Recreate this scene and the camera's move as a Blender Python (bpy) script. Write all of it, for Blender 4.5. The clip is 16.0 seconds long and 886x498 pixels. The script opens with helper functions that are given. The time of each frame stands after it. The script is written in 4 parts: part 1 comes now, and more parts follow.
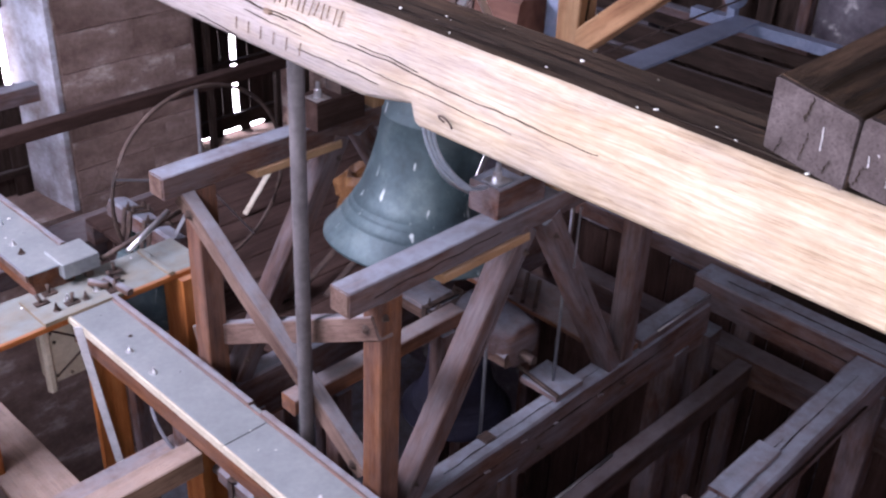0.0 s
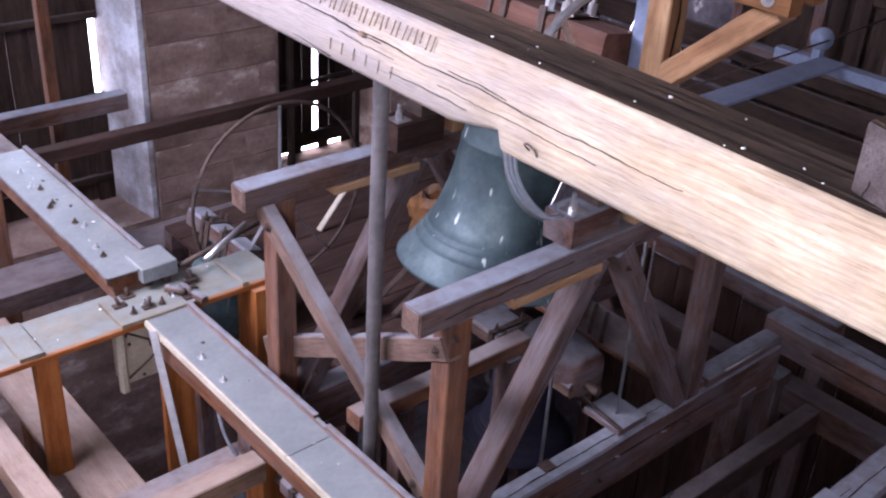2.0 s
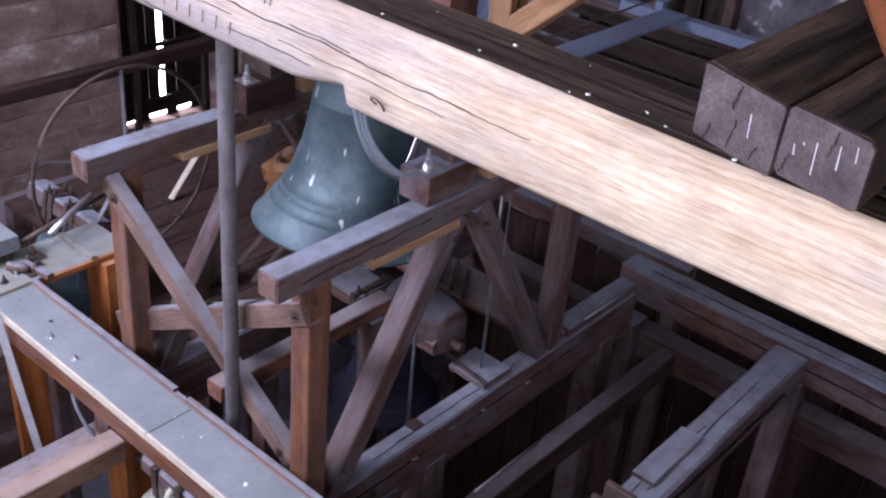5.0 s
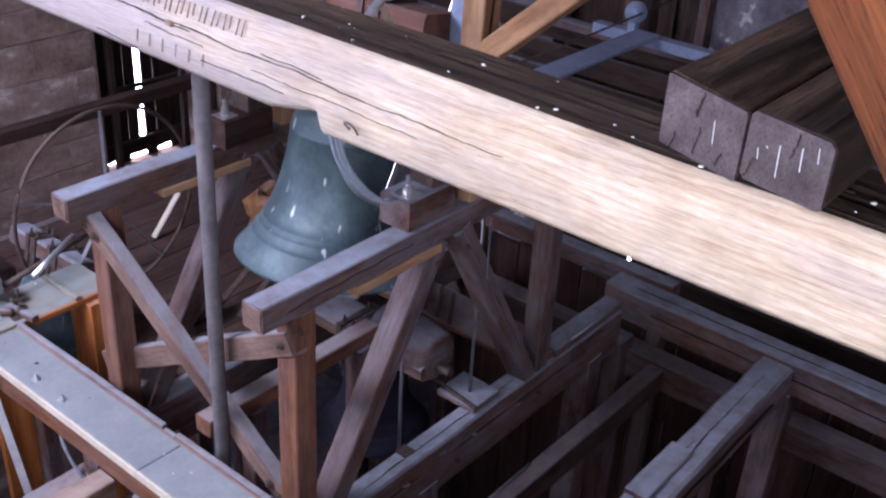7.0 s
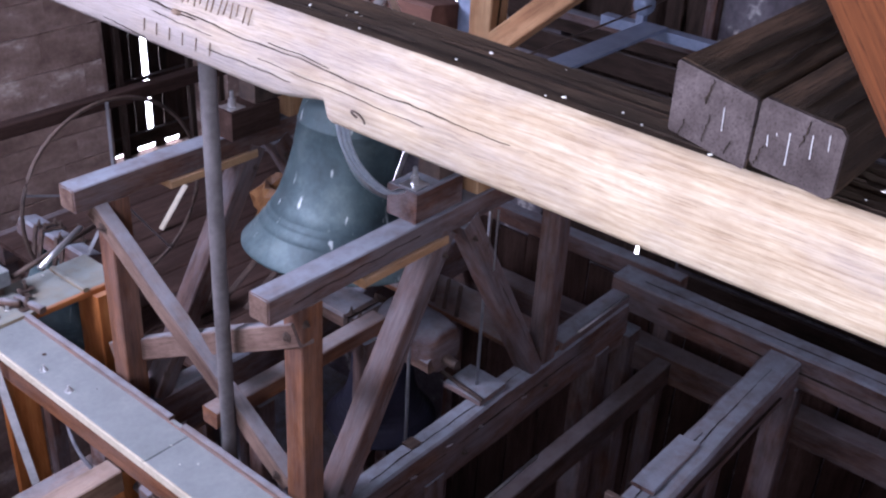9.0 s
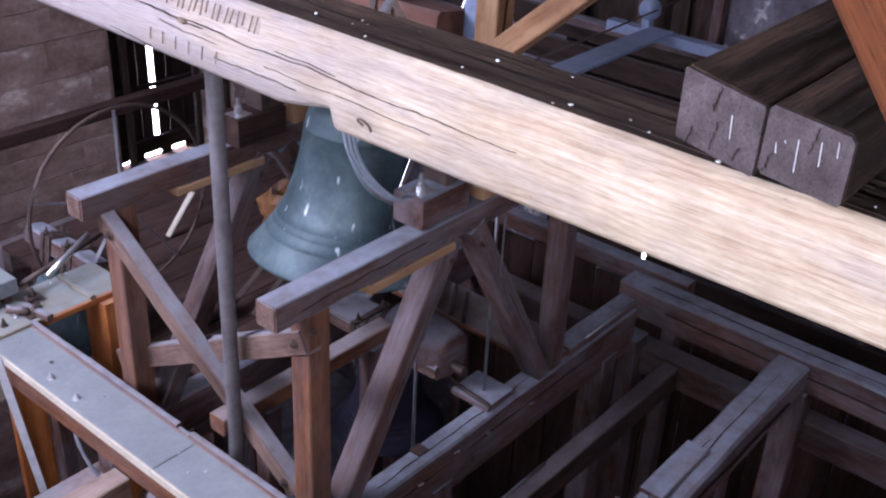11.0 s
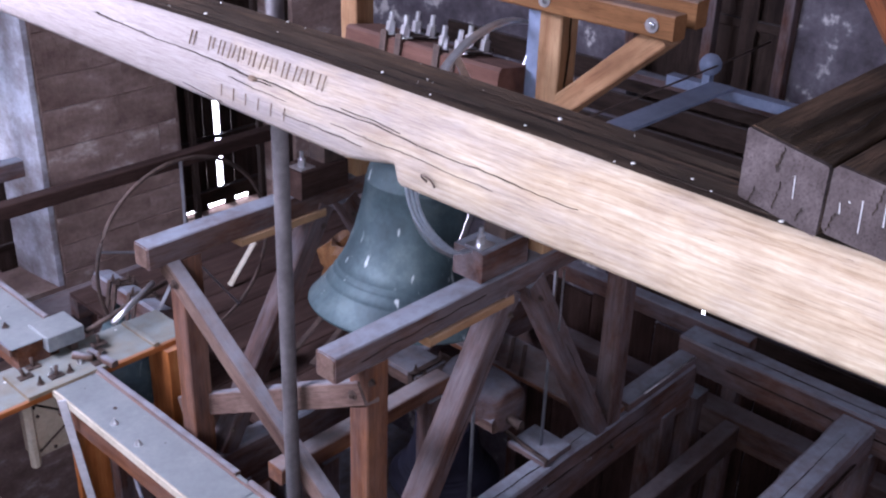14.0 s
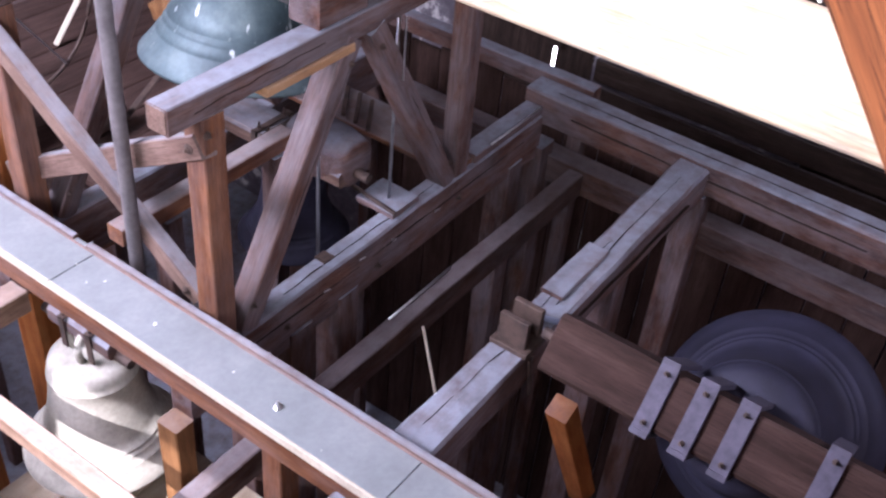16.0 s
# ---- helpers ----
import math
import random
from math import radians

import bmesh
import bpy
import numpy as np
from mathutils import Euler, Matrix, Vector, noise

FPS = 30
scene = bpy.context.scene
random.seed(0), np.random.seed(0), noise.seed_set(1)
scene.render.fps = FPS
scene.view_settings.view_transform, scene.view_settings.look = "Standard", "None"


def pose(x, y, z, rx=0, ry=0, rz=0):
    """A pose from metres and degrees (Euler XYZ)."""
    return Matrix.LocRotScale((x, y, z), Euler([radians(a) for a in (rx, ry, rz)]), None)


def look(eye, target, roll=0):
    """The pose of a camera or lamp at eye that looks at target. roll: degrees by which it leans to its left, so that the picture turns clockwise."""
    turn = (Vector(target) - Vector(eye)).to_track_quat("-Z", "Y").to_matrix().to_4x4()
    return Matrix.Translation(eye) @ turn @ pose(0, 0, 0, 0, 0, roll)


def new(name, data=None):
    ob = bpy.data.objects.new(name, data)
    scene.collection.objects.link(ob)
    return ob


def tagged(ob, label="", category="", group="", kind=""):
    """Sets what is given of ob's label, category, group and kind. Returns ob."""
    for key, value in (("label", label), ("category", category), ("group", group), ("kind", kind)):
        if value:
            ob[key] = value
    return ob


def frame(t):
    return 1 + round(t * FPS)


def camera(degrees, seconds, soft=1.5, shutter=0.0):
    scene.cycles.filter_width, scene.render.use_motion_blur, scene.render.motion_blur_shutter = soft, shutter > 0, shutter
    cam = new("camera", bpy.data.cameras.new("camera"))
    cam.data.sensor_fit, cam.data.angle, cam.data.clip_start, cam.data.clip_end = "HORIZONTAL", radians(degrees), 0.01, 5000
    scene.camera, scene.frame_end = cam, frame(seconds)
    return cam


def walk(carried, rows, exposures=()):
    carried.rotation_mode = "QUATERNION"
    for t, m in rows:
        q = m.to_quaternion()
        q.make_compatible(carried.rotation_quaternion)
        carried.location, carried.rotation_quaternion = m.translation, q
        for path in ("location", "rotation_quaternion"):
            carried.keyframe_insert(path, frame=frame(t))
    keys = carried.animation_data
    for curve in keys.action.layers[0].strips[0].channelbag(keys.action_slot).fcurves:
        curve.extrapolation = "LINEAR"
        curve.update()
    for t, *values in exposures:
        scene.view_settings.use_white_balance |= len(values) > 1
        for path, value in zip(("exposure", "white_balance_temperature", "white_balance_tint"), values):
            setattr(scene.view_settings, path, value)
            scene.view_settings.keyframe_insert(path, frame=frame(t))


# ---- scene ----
cam = camera(46.0, 16.0, soft=2.3, shutter=0.4)
PATH = [
    (0.0, pose(0.008, 0.035, 5.047, 59.44, -2.22, -45.32)),
    (0.5, pose(-0.015, 0.042, 5.065, 60.16, -2.38, -42.90)),
    (1.0, pose(-0.038, 0.035, 5.069, 60.63, -2.37, -40.86)),
    (1.5, pose(-0.057, 0.037, 5.070, 60.51, -2.99, -40.29)),
    (2.0, pose(-0.059, 0.030, 5.069, 60.58, -3.25, -40.61)),
    (2.5, pose(-0.042, 0.036, 5.069, 60.32, -3.04, -41.08)),
    (3.0, pose(-0.048, 0.042, 5.071, 60.22, -3.37, -41.62)),
    (3.5, pose(-0.020, 0.045, 5.054, 59.83, -3.65, -43.83)),
    (4.0, pose(0.007, 0.053, 5.040, 59.58, -4.27, -45.66)),
    (6.5, pose(-0.007, -0.001, 5.015, 59.02, -4.18, -50.63)),
    (7.0, pose(-0.010, -0.010, 5.015, 60.84, -3.01, -50.20)),
    (7.5, pose(-0.006, -0.015, 5.005, 62.04, -2.87, -50.34)),
    (8.0, pose(-0.002, -0.008, 4.994, 60.68, -2.72, -49.84)),
    (8.5, pose(-0.008, -0.010, 4.995, 60.52, -2.94, -49.84)),
    (11.0, pose(0.000, 0.000, 5.000, 60.77, -2.55, -49.61)),
    (11.5, pose(-0.005, -0.005, 5.014, 62.22, -2.27, -49.73)),
    (12.0, pose(-0.018, -0.010, 5.029, 64.03, -2.29, -48.93)),
    (12.5, pose(-0.019, -0.008, 5.029, 64.44, -2.08, -48.27)),
    (13.0, pose(-0.023, -0.006, 5.031, 64.54, -1.77, -47.27)),
    (13.5, pose(-0.028, -0.003, 5.028, 63.74, -2.00, -46.75)),
    (14.0, pose(-0.031, -0.007, 5.027, 63.45, -1.71, -46.54)),
    (14.5, pose(-0.012, -0.005, 4.983, 59.38, -2.64, -50.01)),
    (15.0, pose(0.023, -0.088, 4.944, 56.54, -3.51, -52.71)),
    (15.5, pose(0.055, -0.076, 4.907, 52.75, -4.63, -55.15)),
    (16.0, pose(0.059, -0.050, 4.887, 51.17, -4.54, -53.92)),
]
walk(cam, PATH, [(0.0, 0.57, 5600, 27), (4.0, 0.46, 5450, 26), (7.0, 0.42, 5280, 25), (14.0, 0.36, 5280, 25), (14.5, 0.38, 5280, 25), (15.0, 0.60, 5300, 25), (15.5, 1.14, 5450, 26), (16.0, 1.30, 5600, 27)])

# ---- light ----
world = bpy.data.worlds.new("sky")
scene.world = world
world.use_nodes = True
wn = world.node_tree
sky = wn.nodes.new("ShaderNodeTexSky")
sky.sky_type, sky.sun_disc = "NISHITA", False
sky.sun_elevation, sky.sun_rotation = radians(47.7), radians(265)
wn.links.new(sky.outputs[0], wn.nodes["Background"].inputs[0])
wn.nodes["Background"].inputs[1].default_value = 0.15

sun = new("sun", bpy.data.lights.new("sun", "SUN"))
sun.data.energy, sun.data.angle, sun.data.color = 5.0, radians(0.5), (1.0, 0.93, 0.82)
sun.matrix_world = look((-6, 3.2, 9.35), (2.5, 3.9, 0.0))


def window_light(name, eye, target, w, h, watts, color):
    lamp = new(name, bpy.data.lights.new(name, "AREA"))
    lamp.data.shape, lamp.data.size, lamp.data.size_y = "RECTANGLE", w, h
    lamp.data.energy, lamp.data.color = watts, color
    lamp.matrix_world = look(eye, target)
    return lamp


window_light("west_window_light", (-1.77, -0.5, 4.6), (2.1, 0.5, 3.9), 2.3, 1.4, 245, (1.0, 0.97, 0.885))
# Stands for sky light from the west; the closed louvre behind it is unseen.
window_light("louvre_light", (-1.68, 6.0, 5.9), (3.0, 4.6, 0.6), 4.2, 2.6, 1180, (1.0, 0.945, 0.95))
# Fill in an unseen south opening, added to brighten the frame's -y faces.
window_light("south_window_light", (5.2, -2.17, 3.1), (5.3, 2.6, 0.6), 2.4, 1.8, 28, (1.0, 0.92, 0.93))
window_light("north_window_light", (3.3, 11.1, 1.3), (3.6, 5.0, 0.6), 1.3, 3.6, 38, (0.88, 0.93, 1.0))



# ---- materials ----
def mat(name, rough=0.8, metal=0.0):
    m = bpy.data.materials.new(name)
    m.use_nodes = True
    b = m.node_tree.nodes["Principled BSDF"]
    b.inputs["Roughness"].default_value, b.inputs["Metallic"].default_value = rough, metal
    return m, m.node_tree.nodes, m.node_tree.links, b


def ramp(n, l, fac, stops):
    r = n.new("ShaderNodeValToRGB")
    while len(r.color_ramp.elements) < len(stops):
        r.color_ramp.elements.new(0.5)
    for e, (p, c) in zip(r.color_ramp.elements, stops):
        e.position, e.color = p, (*c, 1)
    l.new(fac, r.inputs[0])
    return r.outputs[0]


def noise_tex(n, l, vec, scale, detail=4, rough=0.6):
    t = n.new("ShaderNodeTexNoise")
    t.inputs["Scale"].default_value, t.inputs["Detail"].default_value, t.inputs["Roughness"].default_value = scale, detail, rough
    l.new(vec, t.inputs["Vector"])
    return t.outputs["Fac"]


def mixc(n, l, fac, a, b, kind="MIX"):
    m = n.new("ShaderNodeMix")
    m.data_type, m.blend_type = "RGBA", kind
    for sock, v in ((m.inputs[0], fac), (m.inputs[6], a), (m.inputs[7], b)):
        if isinstance(v, (int, float)):
            sock.default_value = v
        elif isinstance(v, tuple):
            sock.default_value = (*v, 1)
        else:
            l.new(v, sock)
    return m.outputs[2]


def scaled(n, l, vec, s):
    m = n.new("ShaderNodeMapping")
    m.inputs["Scale"].default_value = s
    l.new(vec, m.inputs[0])
    return m.outputs[0]


def coords(n, l, shift=True):
    """Object coordinates, shifted by a random amount for each object."""
    c = n.new("ShaderNodeTexCoord").outputs["Object"]
    if not shift:
        return c
    o = n.new("ShaderNodeObjectInfo").outputs["Random"]
    k = n.new("ShaderNodeMath")
    k.operation = "MULTIPLY"
    k.inputs[1].default_value = 37.0
    l.new(o, k.inputs[0])
    a = n.new("ShaderNodeVectorMath")
    l.new(c, a.inputs[0])
    l.new(k.outputs[0], a.inputs[1])
    return a.outputs[0]


def bump(n, l, b, height, strength, dist):
    u = n.new("ShaderNodeBump")
    u.inputs["Strength"].default_value, u.inputs["Distance"].default_value = strength, dist
    l.new(height, u.inputs["Height"])
    l.new(u.outputs[0], b.inputs["Normal"])


def wood(name, dark, mid, light, dust=0.35, dust_toplight_col=(0.34, 0.33, 0.34), rough=0.85, grain=1.0, stain=0.5, fs=1.0, grey=0.0, relief=0.004):
    """Old timber: grain along the local x axis, blotches, knots, and on upward faces settled dust mixed with painted
    top light.
    """
    m, n, l, b = mat(name, rough)
    b.inputs["Specular IOR Level"].default_value = 0.15
    c = coords(n, l)
    fine = noise_tex(n, l, scaled(n, l, c, (2.0 * fs, 60 * fs, 60 * fs)), 1.6, 6, 0.7)
    wide = noise_tex(n, l, scaled(n, l, c, (0.9, 7, 7)), 1.4, 5, 0.6)
    blot = noise_tex(n, l, c, 2.6, 5, 0.65)
    col = ramp(n, l, wide, [(0.28, dark), (0.52, mid), (0.78, light)])
    col = mixc(n, l, 0.55 * grain, col, ramp(n, l, fine, [(0.30, (0.42, 0.42, 0.42)), (0.62, (1, 1, 1))]), "MULTIPLY")
    fleck = noise_tex(n, l, scaled(n, l, c, (5.0, 130, 130)), 1.5, 4, 0.6)
    col = mixc(n, l, 0.6 * grain, col, ramp(n, l, fleck, [(0.36, (0.3, 0.27, 0.25)), (0.46, (1, 1, 1))]), "MULTIPLY")
    col = mixc(n, l, stain, col, ramp(n, l, blot, [(0.3, (0.45, 0.42, 0.4)), (0.6, (1, 1, 1))]), "MULTIPLY")
    if grey:
        worn = ramp(n, l, noise_tex(n, l, scaled(n, l, c, (0.8, 2.5, 2.5)), 2.2, 6, 0.7), [(0.38, (0, 0, 0)), (0.62, (grey, grey, grey))])
        col = mixc(n, l, worn, col, ramp(n, l, fine, [(0.3, (0.125, 0.118, 0.132)), (0.65, (0.215, 0.208, 0.235))]))
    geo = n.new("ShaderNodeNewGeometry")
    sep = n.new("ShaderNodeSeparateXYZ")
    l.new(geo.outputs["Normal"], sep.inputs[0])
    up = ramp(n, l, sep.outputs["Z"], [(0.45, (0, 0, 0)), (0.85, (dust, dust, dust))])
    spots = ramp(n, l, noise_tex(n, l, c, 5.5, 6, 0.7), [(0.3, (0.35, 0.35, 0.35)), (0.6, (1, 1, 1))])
    col = mixc(n, l, mixc(n, l, 1.0, up, spots, "MULTIPLY"), col, dust_toplight_col)
    l.new(col, b.inputs["Base Color"])
    bump(n, l, b, fine, 0.5 if relief < 0.01 else 0.9, relief)
    return m


def blotchy(name, stops, scale, rough=0.8, metal=0.0, bump_d=0.004, fine=30.0, dust=0.0, dust_toplight_col=(0.4, 0.4, 0.4), stretch=(1, 1, 1), streak=None):
    """A surface with blotches at one scale and grain at another."""
    m, n, l, b = mat(name, rough, metal)
    if metal == 0:
        b.inputs["Specular IOR Level"].default_value = 0.2
    c = coords(n, l)
    big = noise_tex(n, l, scaled(n, l, c, stretch), scale, 6, 0.62)
    small = noise_tex(n, l, c, fine, 4, 0.6)
    col = ramp(n, l, big, stops)
    col = mixc(n, l, 0.4, col, ramp(n, l, small, [(0.3, (0.5, 0.5, 0.5)), (0.65, (1, 1, 1))]), "MULTIPLY")
    if streak:
        col = mixc(n, l, ramp(n, l, noise_tex(n, l, scaled(n, l, c, (16, 16, 3.5)), 1.0, 3, 0.5), [(0.66, (0, 0, 0)), (0.72, (1, 1, 1))]), col, streak)
    if dust:
        geo = n.new("ShaderNodeNewGeometry")
        sep = n.new("ShaderNodeSeparateXYZ")
        l.new(geo.outputs["Normal"], sep.inputs[0])
        col = mixc(n, l, ramp(n, l, sep.outputs["Z"], [(0.4, (0, 0, 0)), (0.9, (dust, dust, dust))]), col, dust_toplight_col)
    l.new(col, b.inputs["Base Color"])
    bump(n, l, b, small, 0.5, bump_d)
    return m


# OLD, RED and GREYWOOD: bluish dust colour also paints cool sky light on tops.
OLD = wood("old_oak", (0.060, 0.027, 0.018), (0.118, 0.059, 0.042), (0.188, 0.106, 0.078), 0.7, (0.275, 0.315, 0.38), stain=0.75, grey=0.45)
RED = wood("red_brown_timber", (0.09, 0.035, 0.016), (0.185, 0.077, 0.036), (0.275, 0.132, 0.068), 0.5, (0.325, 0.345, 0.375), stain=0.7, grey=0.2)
ORANGE = wood("orange_pine", (0.24, 0.075, 0.018), (0.42, 0.145, 0.038), (0.54, 0.23, 0.075), 0.25, grain=0.7, stain=0.35)
NEWWOOD = wood("new_pine", (0.25, 0.13, 0.065), (0.385, 0.225, 0.118), (0.49, 0.325, 0.185), 0.2, grain=0.7, stain=0.55)
# Both dimmed: their dark tone also holds the shade of deep, covered timbers.
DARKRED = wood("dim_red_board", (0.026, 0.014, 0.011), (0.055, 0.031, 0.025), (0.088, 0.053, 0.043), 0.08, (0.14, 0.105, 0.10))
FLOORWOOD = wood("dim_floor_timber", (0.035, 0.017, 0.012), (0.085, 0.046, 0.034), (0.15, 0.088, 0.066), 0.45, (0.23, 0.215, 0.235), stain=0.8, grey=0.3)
YOKEWOOD = wood("red_brown_planed_yoke", (0.085, 0.042, 0.031), (0.14, 0.072, 0.054), (0.20, 0.112, 0.086), 0.15, (0.25, 0.2, 0.19), grain=0.5)


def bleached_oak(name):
    """The tie beam's face: bleached oak with flame figure, fine checks, and grey weathering mixed with painted shade
    towards the north end.
    """
    m, n, l, b = mat(name, 0.85)
    b.inputs["Specular IOR Level"].default_value = 0.15
    c = coords(n, l, False)
    wide = noise_tex(n, l, scaled(n, l, c, (0.9, 6, 9)), 1.6, 5, 0.6)
    col = ramp(n, l, wide, [(0.28, (0.405, 0.312, 0.212)), (0.5, (0.485, 0.397, 0.287)), (0.74, (0.56, 0.48, 0.37))])
    w = n.new("ShaderNodeTexWave")
    w.wave_type, w.bands_direction = "BANDS", "Z"
    for key, v in (("Scale", 13.0), ("Distortion", 14.0), ("Detail", 4.0), ("Detail Scale", 0.8), ("Detail Roughness", 0.55)):
        w.inputs[key].default_value = v
    l.new(scaled(n, l, c, (0.20, 0.5, 1.0)), w.inputs["Vector"])
    col = mixc(n, l, 0.30, col, ramp(n, l, w.outputs["Fac"], [(0.15, (0.62, 0.52, 0.42)), (0.55, (1, 1, 1))]), "MULTIPLY")
    fine = noise_tex(n, l, scaled(n, l, c, (5.0, 150, 150)), 1.6, 6, 0.75)
    col = mixc(n, l, 0.65, col, ramp(n, l, fine, [(0.32, (0.42, 0.38, 0.34)), (0.55, (1, 1, 1))]), "MULTIPLY")
    check = noise_tex(n, l, scaled(n, l, c, (7.0, 160, 160)), 1.4, 3, 0.6)
    col = mixc(n, l, 0.8, col, ramp(n, l, check, [(0.27, (0.25, 0.2, 0.17)), (0.33, (1, 1, 1))]), "MULTIPLY")
    blot = noise_tex(n, l, c, 3.4, 6, 0.68)
    col = mixc(n, l, 0.6, col, ramp(n, l, blot, [(0.32, (0.58, 0.52, 0.50)), (0.58, (1, 1, 1))]), "MULTIPLY")
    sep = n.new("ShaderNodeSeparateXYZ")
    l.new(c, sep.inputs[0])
    # Patchy grey grows north: weathering plus the dim end's shade, put into the colour.
    north_shade = n.new("ShaderNodeMapRange")
    north_shade.inputs["From Min"].default_value, north_shade.inputs["From Max"].default_value = 1.2, 4.2
    l.new(sep.outputs["X"], north_shade.inputs["Value"])
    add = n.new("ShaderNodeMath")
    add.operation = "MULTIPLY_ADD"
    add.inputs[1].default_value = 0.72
    l.new(north_shade.outputs[0], add.inputs[0])
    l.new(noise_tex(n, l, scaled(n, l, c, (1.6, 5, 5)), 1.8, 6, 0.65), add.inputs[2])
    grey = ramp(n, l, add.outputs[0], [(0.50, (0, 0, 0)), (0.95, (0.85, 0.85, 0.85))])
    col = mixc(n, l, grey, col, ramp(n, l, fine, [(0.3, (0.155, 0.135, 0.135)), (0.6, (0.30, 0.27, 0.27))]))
    l.new(col, b.inputs["Base Color"])
    bump(n, l, b, fine, 0.6, 0.004)
    return m


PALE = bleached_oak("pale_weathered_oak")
RUST = wood("rust_brown_timber", (0.045, 0.013, 0.004), (0.10, 0.031, 0.009), (0.165, 0.058, 0.018), 0.1, grain=1.3)
DARKTOP = wood("dark_weathered_oak", (0.014, 0.009, 0.006), (0.058, 0.036, 0.023), (0.25, 0.155, 0.10), 0.15, (0.12, 0.092, 0.07), grain=1.6, fs=1.3, relief=0.014)
BLOCK = wood("grey_end_grain", (0.046, 0.035, 0.035), (0.084, 0.067, 0.068), (0.132, 0.108, 0.111), 0.1, (0.08, 0.065, 0.05))
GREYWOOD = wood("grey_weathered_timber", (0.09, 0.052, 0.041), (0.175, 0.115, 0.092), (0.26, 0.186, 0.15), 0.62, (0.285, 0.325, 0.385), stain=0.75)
# Tan boards, lightened to paint extra sun on the low deck.
DECK = wood("tan_deck_board", (0.24, 0.17, 0.105), (0.40, 0.31, 0.21), (0.52, 0.42, 0.30), 0.4, (0.40, 0.37, 0.32), grain=0.5, stain=0.7)
# Warm tone paints bounced sunlight into the dusty low boards.
WARM = wood("bounce_lit_dusty_board", (0.19, 0.115, 0.078), (0.30, 0.20, 0.145), (0.41, 0.295, 0.22), 0.45, (0.37, 0.315, 0.29), stain=0.75)
PLY = wood("dusty_plywood", (0.19, 0.14, 0.088), (0.27, 0.215, 0.145), (0.31, 0.27, 0.21), 0.85, (0.22, 0.25, 0.252), grain=0.5, stain=0.7)
PLATE = blotchy("galvanised_sheet", [(0.3, (0.22, 0.25, 0.265)), (0.5, (0.32, 0.355, 0.375)), (0.7, (0.45, 0.475, 0.49))], 3.0, 0.5, 0.5, 0.001, dust=0.5, dust_toplight_col=(0.355, 0.385, 0.39))
STEEL = blotchy("grey_steel", [(0.3, (0.20, 0.20, 0.22)), (0.6, (0.34, 0.35, 0.38))], 6.0, 0.45, 0.7, 0.001)
ZINC = blotchy("bright_zinc", [(0.3, (0.55, 0.56, 0.58)), (0.6, (0.72, 0.73, 0.75))], 8.0, 0.3, 0.85, 0.001)
GALV = blotchy("galvanised_flat_bar", [(0.3, (0.42, 0.42, 0.44)), (0.6, (0.56, 0.56, 0.58))], 6.0, 0.6, 0.0, 0.001)
BLUESTEEL = blotchy("blue_grey_paint", [(0.3, (0.16, 0.20, 0.30)), (0.6, (0.26, 0.31, 0.44))], 4.0, 0.5, 0.2, 0.001, dust=0.3, dust_toplight_col=(0.36, 0.40, 0.5))
PIPE = blotchy("galvanised_pipe", [(0.3, (0.10, 0.09, 0.094)), (0.6, (0.17, 0.156, 0.162))], 7.0, 0.6, 0.3, 0.001)
IRON = blotchy("rusty_iron", [(0.3, (0.04, 0.03, 0.028)), (0.6, (0.11, 0.075, 0.06))], 9.0, 0.7, 0.4, 0.002)
BRONZE = blotchy("green_bronze", [(0.3, (0.036, 0.058, 0.068)), (0.5, (0.060, 0.094, 0.106)), (0.72, (0.12, 0.163, 0.172))], 3.2, 0.58, 0.3, 0.001, streak=(0.42, 0.47, 0.48))
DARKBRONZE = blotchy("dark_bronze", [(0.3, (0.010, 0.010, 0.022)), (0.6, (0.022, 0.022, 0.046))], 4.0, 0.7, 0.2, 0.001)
# Dusty bronze, lightened to paint extra sun on the small bell.
DUSTBRONZE = blotchy("sunlit_dusty_bronze", [(0.3, (0.30, 0.29, 0.25)), (0.6, (0.46, 0.44, 0.38))], 4.0, 0.8, 0.1, 0.001)
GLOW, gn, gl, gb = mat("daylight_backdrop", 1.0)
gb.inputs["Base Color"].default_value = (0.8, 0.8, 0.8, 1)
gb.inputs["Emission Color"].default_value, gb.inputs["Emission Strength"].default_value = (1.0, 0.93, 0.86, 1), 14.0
STONE = blotchy("tower_masonry", [(0.30, (0.165, 0.108, 0.090)), (0.46, (0.25, 0.174, 0.146)), (0.58, (0.335, 0.245, 0.212)), (0.66, (0.58, 0.49, 0.44))], 1.7, 0.95, 0.0, 0.04, 16.0, stretch=(0.8, 0.8, 1.7))
PLASTER = blotchy("bluish_plaster", [(0.30, (0.065, 0.056, 0.066)), (0.48, (0.115, 0.104, 0.122)), (0.58, (0.165, 0.152, 0.174)), (0.64, (0.55, 0.53, 0.53))], 2.6, 0.95, 0.0, 0.02, 22.0)
LOUVRE = wood("dark_louvre_board", (0.02, 0.013, 0.011), (0.045, 0.030, 0.024), (0.08, 0.056, 0.045), 0.2)
LIME = blotchy("limewash", [(0.32, (0.26, 0.215, 0.20)), (0.48, (0.42, 0.40, 0.43)), (0.60, (0.62, 0.63, 0.70))], 2.4, 0.95, 0.0, 0.012, 26.0)
WHITE = blotchy("droppings", [(0.3, (0.75, 0.75, 0.73)), (0.6, (0.85, 0.85, 0.84))], 9.0, 0.9)
